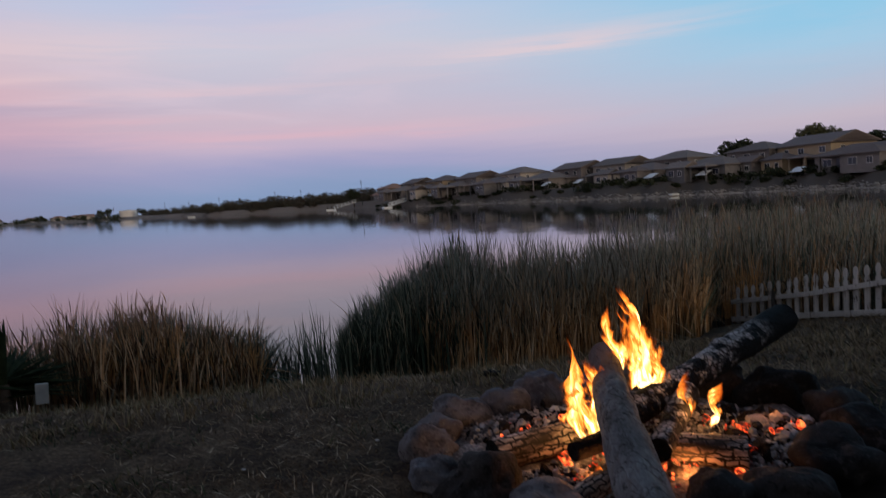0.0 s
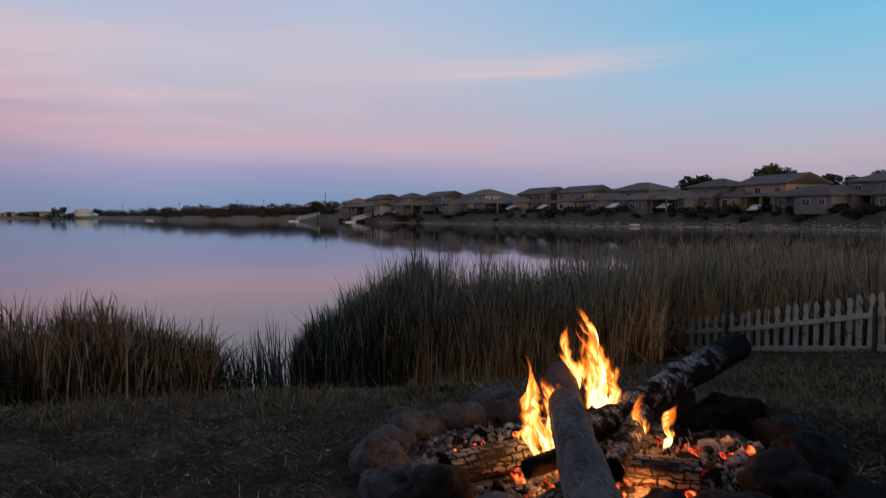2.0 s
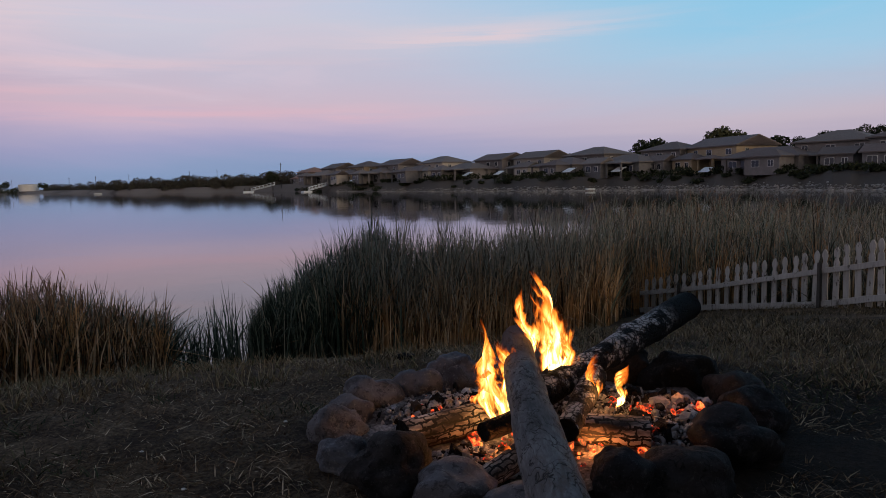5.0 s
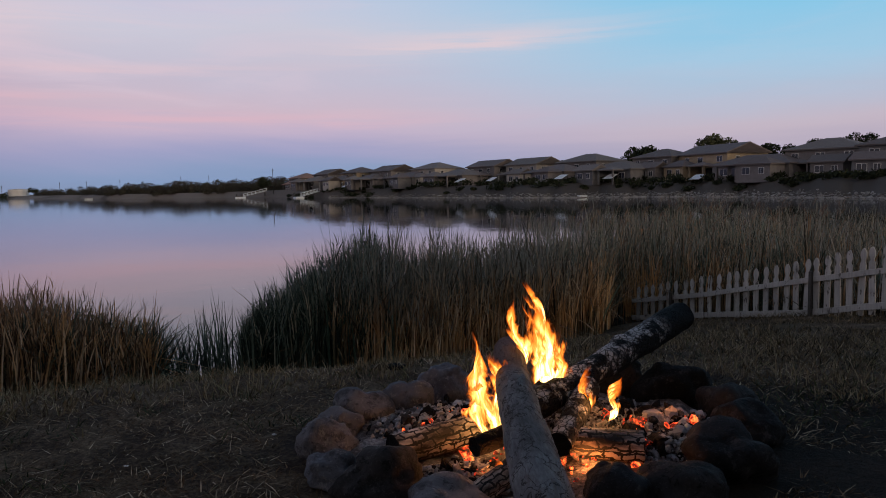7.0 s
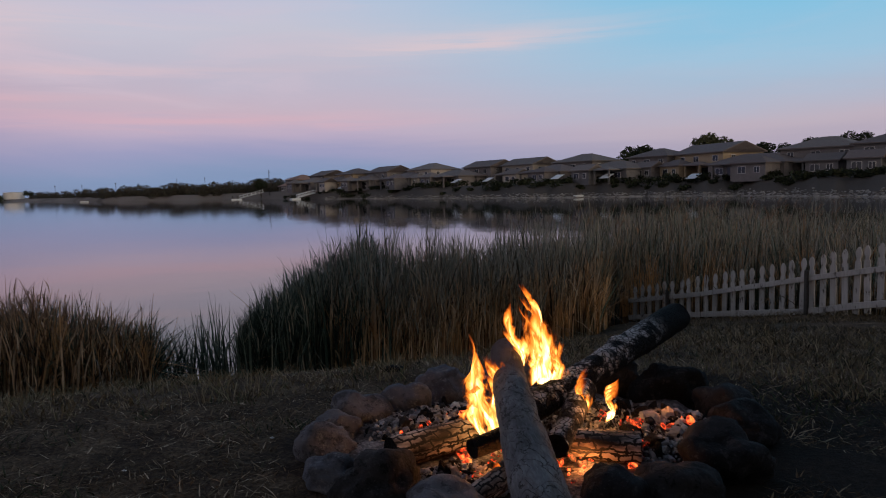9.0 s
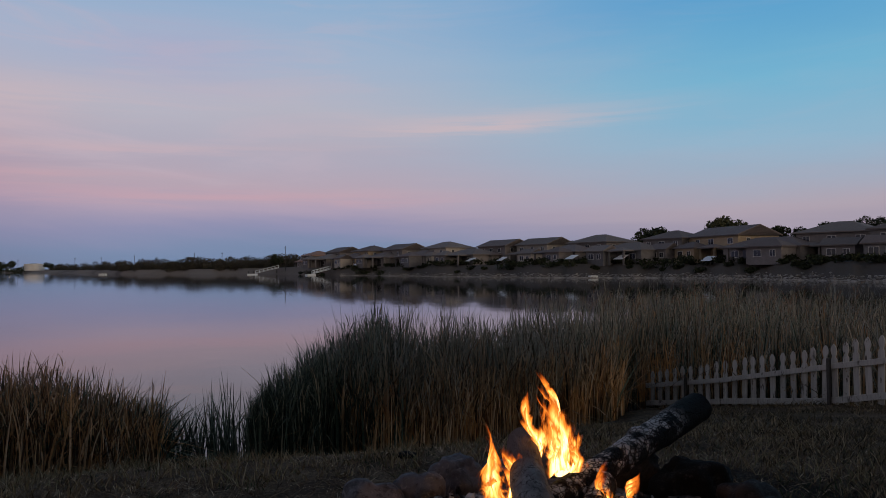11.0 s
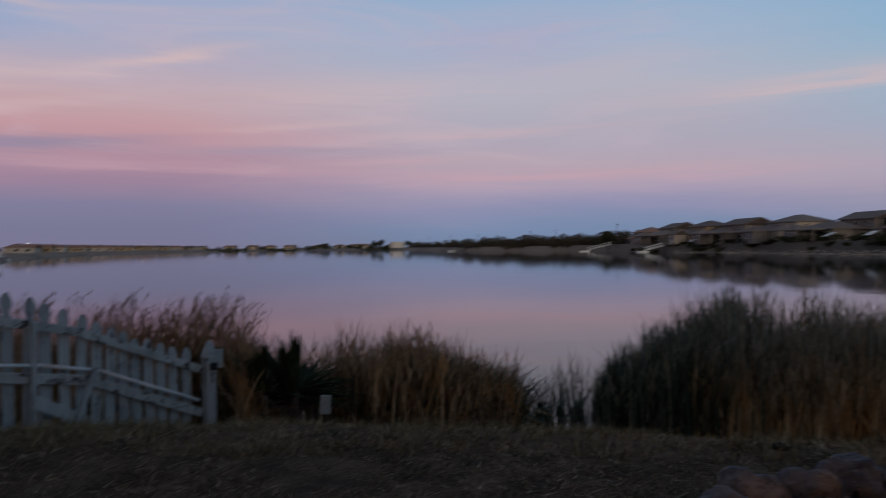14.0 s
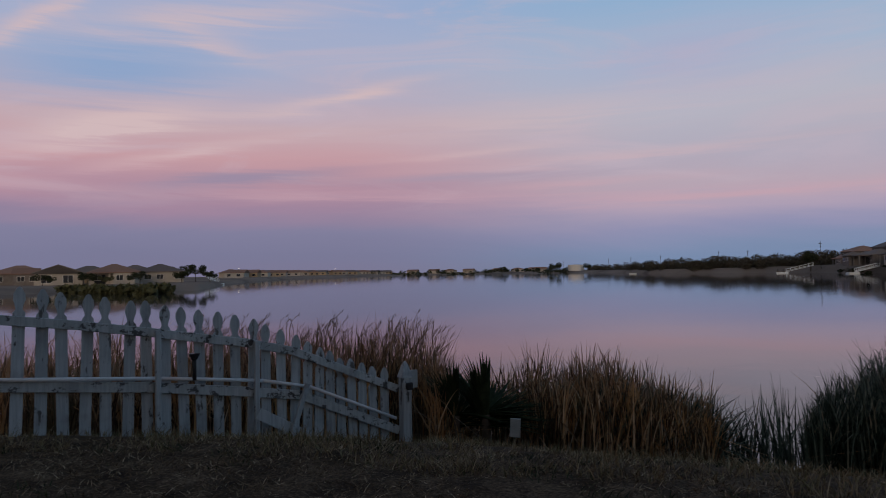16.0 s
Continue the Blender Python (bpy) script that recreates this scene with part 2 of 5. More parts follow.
def birch_look(t, pos):
    # grey bark in long uneven plates, parted by thin dark cracks and flaking at their edges
    broad = t.noise(t.scaled(pos, 7, 7, 2.6), 1.0, 5.0, 0.65)
    bend = t.add("ShaderNodeTexNoise", {"Vector": t.scaled(pos, 14, 14, 9), "Scale": 1.0, "Detail": 4.0}).outputs["Color"]
    warped = t.add("ShaderNodeVectorMath", {0: t.scaled(pos, 11, 11, 2.6), 1: t.add("ShaderNodeVectorMath", {0: bend, 1: (1.6, 1.6, 1.6)}, op="MULTIPLY").outputs[0]}, op="ADD").outputs[0]
    plate = t.voronoi(warped, 1.0, "DISTANCE_TO_EDGE")
    small = t.voronoi(t.scaled(warped, 1.5, 1.5, 2.2), 1.0, "DISTANCE_TO_EDGE")
    grain = t.noise(t.scaled(pos, 90, 90, 14), 1.0, 5.0, 0.7)
    speck = t.noise(t.scaled(pos, 60, 60, 60), 1.0, 4.0, 0.7)
    c = t.ramp(t.math("ADD", t.math("MULTIPLY", broad, 0.65), t.math("MULTIPLY", grain, 0.35)), [(0.36, (0.035, 0.032, 0.031)), (0.48, (0.090, 0.086, 0.086)), (0.60, (0.165, 0.160, 0.162)), (0.74, (0.27, 0.262, 0.262))])
    c = t.mix(t.smooth(speck, 0.60, 0.70, 0.0, 0.6), c, (0.05, 0.042, 0.038))
    stain = t.noise(t.scaled(pos, 10, 10, 3), 1.0, 6.0, 0.7)
    c = t.mix(t.smooth(stain, 0.54, 0.64, 0.0, 0.8), c, (0.075, 0.058, 0.048))
    worn = t.smooth(t.noise(t.scaled(pos, 9, 9, 5), 1.0, 4.0), 0.44, 0.55)
    gone = t.smooth(t.noise(t.scaled(pos, 12, 12, 6), 1.0, 4.0), 0.50, 0.64)
    keep = t.math("MULTIPLY", t.math("MAXIMUM", t.smooth(plate, 0.004, 0.022), gone), t.math("MAXIMUM", t.smooth(small, 0.008, 0.03), worn))
    c = t.mix(keep, (0.014, 0.011, 0.010), c)
    # scorched red-brown towards the far end
    along = t.add("ShaderNodeSeparateXYZ", {0: pos}).outputs[2]
    c = t.mix(t.smooth(t.math("ADD", along, t.math("MULTIPLY", t.math("SUBTRACT", broad, 0.5), 0.5)), 1.22, 1.50, 0.0, 0.93), c, (0.075, 0.034, 0.022))
    return surface(t, c, 0.85, t.math("ADD", t.math("MULTIPLY", keep, 0.8), t.math("ADD", t.math("MULTIPLY", broad, 0.8), t.math("MULTIPLY", grain, 0.35))), 0.016)


def char_look(ash):
    def build(t, pos):
        bend = t.add("ShaderNodeTexNoise", {"Vector": pos, "Scale": 26.0, "Detail": 3.0}).outputs["Color"]
        cell = t.voronoi(t.add("ShaderNodeVectorMath", {0: t.scaled(pos, 46, 46, 34), 1: bend}, op="ADD").outputs[0], 1.0, "DISTANCE_TO_EDGE")
        n = t.noise(pos, 9.0, 5.0, 0.65)
        crack = t.smooth(cell, 0.0, 0.12)
        up = t.add("ShaderNodeSeparateXYZ", {0: t.add("ShaderNodeNewGeometry").outputs["Normal"]}).outputs[2]
        along = t.add("ShaderNodeSeparateXYZ", {0: pos}).outputs[2]
        dust = t.math("MULTIPLY", t.smooth(t.math("ADD", n, t.math("MULTIPLY", up, 0.12)), 0.66 - ash * 0.2, 0.78 - ash * 0.2), crack)
        dust = t.math("MULTIPLY", dust, t.smooth(t.math("ADD", along, t.math("MULTIPLY", n, 0.3)), 1.25, 1.48, 1.0, 0.0))
        c = t.mix(dust, (0.007, 0.0065, 0.0065), (0.36, 0.345, 0.34))
        return surface(t, c, 0.8, t.math("ADD", crack, t.math("MULTIPLY", n, 0.4)), 0.010, spec=0.08)

    return build


def split_look(t, pos):
    # half-burnt wood: pale brown blocks parted by dark checks along and across the grain
    xyz = t.add("ShaderNodeSeparateXYZ", {0: pos}).outputs
    n = t.noise(t.scaled(pos, 14, 14, 6), 1.0, 5.0, 0.6)
    turn = t.math("MULTIPLY", t.math("ARCTAN2", xyz[1], xyz[0]), 0.062)
    jog = t.math("MULTIPLY", t.math("SUBTRACT", t.noise(pos, 22.0, 4.0), 0.5), 0.05)
    grid = t.add("ShaderNodeCombineXYZ", {0: t.math("ADD", xyz[2], jog), 1: t.math("ADD", turn, jog)}).outputs[0]
    brick = t.add("ShaderNodeTexBrick", {"Vector": grid, "Scale": 1.0, "Mortar Size": 0.0050, "Mortar Smooth": 0.2, "Brick Width": 0.056, "Row Height": 0.027})
    crack = t.math("SUBTRACT", 1.0, brick.outputs["Fac"])
    c = t.ramp(n, [(0.36, (0.016, 0.013, 0.012)), (0.46, (0.10, 0.082, 0.072)), (0.60, (0.36, 0.32, 0.295))])
    c = t.mix(crack, (0.008, 0.007, 0.006), c)
    return surface(t, c, 0.85, t.math("ADD", crack, t.math("MULTIPLY", n, 0.5)), 0.008)


def stone_look(stops, dark, fleck=1.0):
    def build(t, pos):
        r = t.add("ShaderNodeObjectInfo").outputs["Random"]
        p = t.add("ShaderNodeVectorMath", {0: pos, 1: t.add("ShaderNodeCombineXYZ", {0: t.math("MULTIPLY", r, 7.0), 1: t.math("MULTIPLY", r, 3.0)}).outputs[0]}, op="ADD").outputs[0]
        base = t.ramp(r, stops)
        n, g, s = t.noise(p, 5.0, 6.0, 0.65), t.noise(p, 90.0, 4.0, 0.7), t.noise(p, 21.0, 6.0, 0.75)
        vein = t.math("ABSOLUTE", t.math("SUBTRACT", t.noise(p, 4.0, 5.0, 0.6, 0.5), 0.5))
        c = t.mix(t.math("MULTIPLY", t.smooth(n, 0.44, 0.60), 0.8), base, dark)
        c = t.mix(t.math("MULTIPLY", t.smooth(s, 0.54, 0.64), 0.75), c, dark)
        c = t.mix(t.math("MULTIPLY", t.smooth(s, 0.45, 0.36), 0.45 * fleck), c, (0.24, 0.225, 0.22))
        c = t.mix(t.math("MULTIPLY", t.smooth(g, 0.58, 0.70), 0.5 * fleck), c, (0.26, 0.245, 0.24))
        c = t.mix(t.smooth(vein, 0.0, 0.012, 0.6, 0.0), c, dark)
        return surface(t, c, 0.8, t.math("ADD", t.math("ADD", n, t.math("MULTIPLY", g, 0.25)), t.math("MULTIPLY", s, 0.7)), 0.016, spec=0.3 * fleck)

    return build


def ash_look(t, pos):
    r = t.add("ShaderNodeNewGeometry").outputs["Random Per Island"]
    n = t.noise(pos, 45.0, 4.0, 0.7)
    c = t.ramp(r, [(0.0, (0.012, 0.011, 0.011)), (0.24, (0.03, 0.028, 0.03)), (0.30, (0.18, 0.175, 0.18)), (0.65, (0.28, 0.275, 0.285)), (1.0, (0.44, 0.43, 0.435))])
    c = t.mix(t.smooth(n, 0.5, 0.7), c, (0.08, 0.075, 0.075))
    return surface(t, c, 0.95, n, 0.006, spec=0.1)


def ash_bed_look(t, pos):
    n, g = t.noise(pos, 7.0, 5.0, 0.65), t.noise(pos, 60.0, 4.0, 0.7)
    c = t.ramp(t.math("ADD", t.math("MULTIPLY", n, 0.6), t.math("MULTIPLY", g, 0.4)), [(0.35, (0.012, 0.011, 0.011)), (0.5, (0.10, 0.095, 0.095)), (0.65, (0.36, 0.345, 0.345))])
    return surface(t, c, 0.95, t.math("ADD", n, g), 0.02, spec=0.1)


def ember_look(t, pos):
    r = t.add("ShaderNodeNewGeometry").outputs["Random Per Island"]
    n = t.noise(pos, 55.0, 4.0, 0.7)
    heat = t.smooth(t.math("ADD", n, t.math("MULTIPLY", r, 0.25)), 0.52, 0.85)
    c = t.ramp(heat, [(0.0, (0.05, 0.002, 0.0)), (0.5, (0.9, 0.05, 0.01)), (1.0, (1.0, 0.22, 0.05))])
    s = t.add("ShaderNodeBsdfPrincipled", {"Base Color": (0.05, 0.04, 0.04, 1), "Roughness": 0.9, "Emission Color": c, "Emission Strength": t.math("MULTIPLY", heat, 2.2)})
    return s.outputs[0]


def flame_look(t, pos):
    uv = t.add("ShaderNodeSeparateXYZ", {0: t.add("ShaderNodeUVMap").outputs[0]}).outputs
    p = t.scaled(pos, 26, 26, 7)
    n = t.noise(p, 1.0, 3.0, 0.55, 0.8)
    edge = t.math("SUBTRACT", 1.0, t.math("ABSOLUTE", t.math("SUBTRACT", t.math("MULTIPLY", uv[0], 2.0), 1.0)))
    dens = t.math("ADD", t.math("MULTIPLY", edge, 1.25), t.math("MULTIPLY", t.math("SUBTRACT", n, 0.55), 2.2))
    dens = t.math("MULTIPLY", dens, t.smooth(uv[1], 0.75, 1.0, 1.0, 0.25))
    heat = t.math("MULTIPLY", dens, t.math("SUBTRACT", 1.25, t.math("MULTIPLY", uv[1], 0.75)))
    c = t.ramp(heat, [(0.1, (1.0, 0.12, 0.01)), (0.45, (1.0, 0.28, 0.03)), (0.8, (1.0, 0.55, 0.14)), (1.0, (1.0, 0.75, 0.32))])
    glow = t.add("ShaderNodeEmission", {"Color": c, "Strength": t.smooth(heat, 0.1, 1.1, 0.7, 3.4)})
    alpha = t.smooth(dens, 0.15, 0.6)
    m = t.add("ShaderNodeMixShader", {0: alpha, 1: t.add("ShaderNodeBsdfTransparent").outputs[0], 2: glow.outputs[0]})
    return m.outputs[0]


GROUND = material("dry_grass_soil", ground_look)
LAKE = material("lake_water", water_look)
STRAW = material("straw", blade_look([(0.0, (0.045, 0.030, 0.016)), (0.5, (0.10, 0.062, 0.032)), (0.78, (0.26, 0.18, 0.105)), (0.91, (0.58, 0.46, 0.31)), (1.0, (0.06, 0.065, 0.022))], (0.2, 0.16, 0.1), (5, 6)))
WEED = material("weed_leaf", blade_look([(0.0, (0.018, 0.026, 0.012)), (0.7, (0.05, 0.062, 0.028)), (1.0, (0.16, 0.13, 0.07))], (0.05, 0.05, 0.03), (5, 6)))
WEED_DRY = material("rough_grass", blade_look([(0.0, (0.020, 0.018, 0.010)), (0.5, (0.06, 0.048, 0.026)), (0.8, (0.15, 0.11, 0.06)), (0.95, (0.36, 0.28, 0.17)), (1.0, (0.05, 0.06, 0.025))], (0.2, 0.16, 0.1), (5, 6)))
STRAW_PALE = material("pale_straw", blade_look([(0.0, (0.07, 0.052, 0.028)), (0.4, (0.19, 0.145, 0.082)), (0.75, (0.36, 0.285, 0.175)), (1.0, (0.10, 0.11, 0.045))], (0.3, 0.25, 0.15), (5, 6)))
# the reeds' wide tone spread paints in dark gaps and lit leaves
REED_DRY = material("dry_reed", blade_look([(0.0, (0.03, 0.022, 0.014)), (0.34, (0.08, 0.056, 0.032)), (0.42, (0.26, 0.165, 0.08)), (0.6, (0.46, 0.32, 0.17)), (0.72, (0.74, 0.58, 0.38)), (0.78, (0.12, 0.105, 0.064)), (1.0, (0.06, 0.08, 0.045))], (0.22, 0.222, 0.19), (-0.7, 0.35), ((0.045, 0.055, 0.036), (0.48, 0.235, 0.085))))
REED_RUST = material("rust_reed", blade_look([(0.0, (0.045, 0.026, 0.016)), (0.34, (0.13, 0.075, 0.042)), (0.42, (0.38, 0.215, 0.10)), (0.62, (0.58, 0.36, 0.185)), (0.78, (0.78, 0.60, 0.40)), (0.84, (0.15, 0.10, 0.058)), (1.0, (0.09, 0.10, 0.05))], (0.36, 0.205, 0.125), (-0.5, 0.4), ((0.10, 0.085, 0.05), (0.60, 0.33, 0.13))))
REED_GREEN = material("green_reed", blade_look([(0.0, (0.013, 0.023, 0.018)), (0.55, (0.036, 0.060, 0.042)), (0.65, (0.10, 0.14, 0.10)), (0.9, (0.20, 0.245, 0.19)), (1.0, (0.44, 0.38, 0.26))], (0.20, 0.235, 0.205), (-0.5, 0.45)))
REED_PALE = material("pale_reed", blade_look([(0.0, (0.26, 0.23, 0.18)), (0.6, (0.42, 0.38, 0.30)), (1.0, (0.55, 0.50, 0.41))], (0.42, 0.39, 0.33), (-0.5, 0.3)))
# brighter than the dry reed tones; light on the skirts is painted in
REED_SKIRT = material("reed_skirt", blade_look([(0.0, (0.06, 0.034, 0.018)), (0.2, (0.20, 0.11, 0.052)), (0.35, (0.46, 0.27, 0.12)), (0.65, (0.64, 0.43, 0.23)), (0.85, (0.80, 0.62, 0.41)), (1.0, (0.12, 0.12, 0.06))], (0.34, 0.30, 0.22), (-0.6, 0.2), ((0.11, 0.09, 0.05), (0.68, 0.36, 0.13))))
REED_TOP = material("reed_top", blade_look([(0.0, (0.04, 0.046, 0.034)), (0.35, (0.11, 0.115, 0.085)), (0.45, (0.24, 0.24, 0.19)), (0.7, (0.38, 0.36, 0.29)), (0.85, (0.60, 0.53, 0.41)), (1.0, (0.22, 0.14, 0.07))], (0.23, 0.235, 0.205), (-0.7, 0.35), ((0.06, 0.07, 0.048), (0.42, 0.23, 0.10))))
REED_PLUME = material("reed_plume", blade_look([(0.0, (0.12, 0.07, 0.045)), (0.6, (0.24, 0.15, 0.095)), (1.0, (0.38, 0.27, 0.19))], (0.22, 0.14, 0.09), (-0.5, 0.4)))
LEAF = material("tree_leaf", blade_look([(0.0, (0.016, 0.022, 0.012)), (0.6, (0.035, 0.045, 0.022)), (1.0, (0.06, 0.065, 0.035))], (0.05, 0.055, 0.03), (50, 60)))
LEAF_PALE = material("pale_leaf", blade_look([(0.0, (0.05, 0.055, 0.028)), (1.0, (0.12, 0.12, 0.06))], (0.1, 0.1, 0.05), (50, 60)))
LEAF_BROWN = material("brown_scrub_leaf", blade_look([(0.0, (0.045, 0.040, 0.034)), (0.6, (0.085, 0.072, 0.058)), (1.0, (0.075, 0.085, 0.05))], (0.1, 0.1, 0.05), (50, 60)))
BARK = plain("tree_bark", (0.05, 0.04, 0.03), (0.11, 0.09, 0.07), 8.0)
POLE = plain("pole_wood", (0.05, 0.045, 0.04), (0.09, 0.08, 0.07), 3.0)
# bluish dusk light on the left fence is put into these whites
PAINT = material("weathered_white_paint", wood_paint((0.32, 0.365, 0.395), (0.46, 0.505, 0.535), (0.07, 0.065, 0.062), 0.0))
PAINT_RAIL = material("flaking_white_paint", wood_paint((0.34, 0.385, 0.41), (0.48, 0.52, 0.545), (0.05, 0.047, 0.046), 0.5))
# warmer, brighter copy of the fence white; the right fence's light is painted in
PAINT_LIT = material("weathered_white_paint_lit", wood_paint((0.46, 0.43, 0.39), (0.60, 0.565, 0.515), (0.10, 0.085, 0.07), 0.0))
PIPE = plain("white_pipe", (0.6, 0.62, 0.64), (0.72, 0.74, 0.76), 6.0, 0.4, 0.001)
DARK_METAL = plain("dark_metal", (0.015, 0.015, 0.018), (0.03, 0.03, 0.033), 30.0, 0.5, 0.001)
BIRCH = material("birch_bark", birch_look)
END_GRAIN = plain("cut_wood", (0.05, 0.035, 0.025), (0.16, 0.11, 0.08), 24.0)
CHAR = material("charred_wood", char_look(0.0))
CHAR_ASH = material("ashen_charred_wood", char_look(0.68))
SPLIT = material("burnt_split_wood", split_look)
STONE = material("river_stone", stone_look([(0.0, (0.070, 0.074, 0.092)), (0.3, (0.095, 0.095, 0.11)), (0.55, (0.125, 0.117, 0.122)), (0.8, (0.08, 0.084, 0.10)), (1.0, (0.145, 0.135, 0.135))], (0.022, 0.021, 0.024)))
# dark copy of river stone, with the ring's shaded side painted in
DARK_SHADED_STONE = material("dark_shaded_stone", stone_look([(0.0, (0.010, 0.010, 0.010)), (0.5, (0.022, 0.021, 0.022)), (1.0, (0.035, 0.033, 0.033))], (0.006, 0.006, 0.006), 0.25))
ASH = material("ash_lump", ash_look)
ASH_BED = material("ash_bed", ash_bed_look)
EMBER = material("ember", ember_look)
FLAME = material("flame", flame_look)
TAG = plain("grey_plate", (0.30, 0.33, 0.34), (0.40, 0.43, 0.44), 8.0, 0.55, 0.001)
YUCCA = plain("yucca_leaf", (0.016, 0.028, 0.014), (0.040, 0.058, 0.028), 9.0, 0.8, spec=0.1)
STUCCO = [plain("stucco_" + n, a, b, 1.2, 0.9, 0.01, per_object=0.25) for n, a, b in (
    ("tan", (0.20, 0.18, 0.172), (0.265, 0.24, 0.23)), ("ochre", (0.40, 0.31, 0.20), (0.48, 0.37, 0.25)), ("grey", (0.17, 0.165, 0.168), (0.235, 0.226, 0.228)), ("cream", (0.46, 0.41, 0.35), (0.54, 0.485, 0.42)))]
TILES = [plain("roof_tile_" + n, a, b, 2.5, 0.85, 0.03, (1, 4, 4), 0.25) for n, a, b in (("brown", (0.15, 0.125, 0.118), (0.22, 0.182, 0.17)), ("grey", (0.18, 0.155, 0.14), (0.25, 0.215, 0.195)), ("red", (0.27, 0.165, 0.125), (0.35, 0.22, 0.165)))]
TRIM = plain("white_trim", (0.62, 0.60, 0.56), (0.7, 0.68, 0.64), 5.0, 0.6, 0.001)
GLASS = plain("window_glass", (0.02, 0.024, 0.03), (0.035, 0.04, 0.05), 2.0, 0.08, 0.0, spec=0.6)
BRIGHT = plain("white_cloth", (0.68, 0.72, 0.72), (0.76, 0.8, 0.8), 3.0, 0.7)
ROCK = plain("shore_rock", (0.12, 0.105, 0.09), (0.40, 0.37, 0.33), 0.7, 0.9, 0.02)
TANK_PAINT = plain("tank_paint", (0.62, 0.6, 0.57), (0.72, 0.7, 0.67), 0.4, 0.6)
LAMP_GLOW = material("lamp_glow", lambda t, pos: t.add("ShaderNodeEmission", {"Color": (1.0, 0.85, 0.62, 1), "Strength": 2.5}).outputs[0])


# ---- building helpers ----
def mesh_from(name, verts, faces, mats, smooth=False):
    me = bpy.data.meshes.new(name)
    me.from_pydata(verts if isinstance(verts, list) else verts.tolist(), [], faces if isinstance(faces, list) else faces.tolist())
    for m in mats if isinstance(mats, (list, tuple)) else [mats]:
        me.materials.append(m)
    if smooth:
        me.polygons.foreach_set("use_smooth", [True] * len(me.polygons))
    me.update()
    return me


def part(name, bm, mat, parent=None, label=""):
    me = bpy.data.meshes.new(name)
    bm.to_mesh(me)
    bm.free()
    me.materials.append(mat)
    ob = new(name, me)
    ob.parent = parent
    if label:
        tagged(ob, label)
    return ob


def empty(name, m, label, category, group="", kind=""):
    ob = new(name)
    ob.empty_display_size = 0.1
    ob.matrix_basis = m
    return tagged(ob, label, category, group, kind)


def box(bm, x0, x1, y0, y1, z0, z1, bevel=0.0):
    got = bmesh.ops.create_cube(bm, size=1.0)
    for v in got["verts"]:
        v.co = Vector((x0 + (v.co.x + 0.5) * (x1 - x0), y0 + (v.co.y + 0.5) * (y1 - y0), z0 + (v.co.z + 0.5) * (z1 - z0)))
    if bevel:
        bmesh.ops.bevel(bm, geom=list({e for v in got["verts"] for e in v.link_edges}), offset=bevel, segments=1, affect="EDGES")
    return bm


def boxes(*some, bevel=0.0):
    bm = bmesh.new()
    for b in some:
        box(bm, *b, bevel=bevel)
    return bm


def bar(a, b, w, h):
    """A board from a to b, h high and w thick."""
    a, b = Vector(a), Vector(b)
    bm = bmesh.new()
    box(bm, 0, (b - a).length, -w / 2, w / 2, -h / 2, h / 2, bevel=min(w, h) * 0.12)
    turn = (b - a).to_track_quat("X", "Z").to_matrix().to_4x4()
    bm.transform(Matrix.Translation(a) @ turn)
    return bm


def rod(a, b, r, n=8):
    a, b = Vector(a), Vector(b)
    bm = bmesh.new()
    bmesh.ops.create_cone(bm, cap_ends=True, segments=n, radius1=r, radius2=r, depth=(b - a).length)
    bm.transform(Matrix.Translation((a + b) / 2) @ (b - a).to_track_quat("Z", "Y").to_matrix().to_4x4())
    for f in bm.faces:
        f.smooth = len(f.verts) == 4
    return bm


def polar(azimuth, far):
    return far * math.sin(radians(azimuth)), far * math.cos(radians(azimuth))


# ---- the ground: one sheet, with the lake's basin in it ----
BROW = np.array([(-180, 40.0, 0.01), (-110, 12.0, 0.03), (-85, 6.6, 0.16), (-72, 5.8, 0.19), (-60, 5.1, 0.21), (-48, 4.55, 0.215), (-33, 4.33, 0.27), (-20, 4.33, 0.31), (-8, 4.42, 0.32),
                 (3, 4.6, 0.29), (10, 4.7, 0.205), (15, 4.65, 0.168), (21, 4.5, 0.143), (27, 4.3, 0.121), (40, 4.2, 0.10), (70, 6.0, 0.08), (110, 14.0, 0.03), (180, 40.0, 0.01)])
SHORE = np.array([(-180, 90, 1.0), (-80, 120, 1.0), (-69, 150, 1.0), (-64, 122, 1.0), (-60, 140, 1.0), (-58, 240, 1.0), (-54, 450, 1.5), (-49, 660, 2.0), (-45, 900, 2.0), (-38, 900, 2.0), (-31, 780, 2.0),
                  (-25, 400, 2.4), (-19, 345, 2.5), (-15, 335, 2.8), (-11.6, 270, 3.0), (-9, 240, 3.0), (-1, 188, 3.1), (8, 152, 3.1), (16.6, 146, 3.1), (22.6, 134, 3.1), (28, 120, 3.1), (40, 98, 3.1), (90, 60, 3.0), (180, 60, 2.0)])


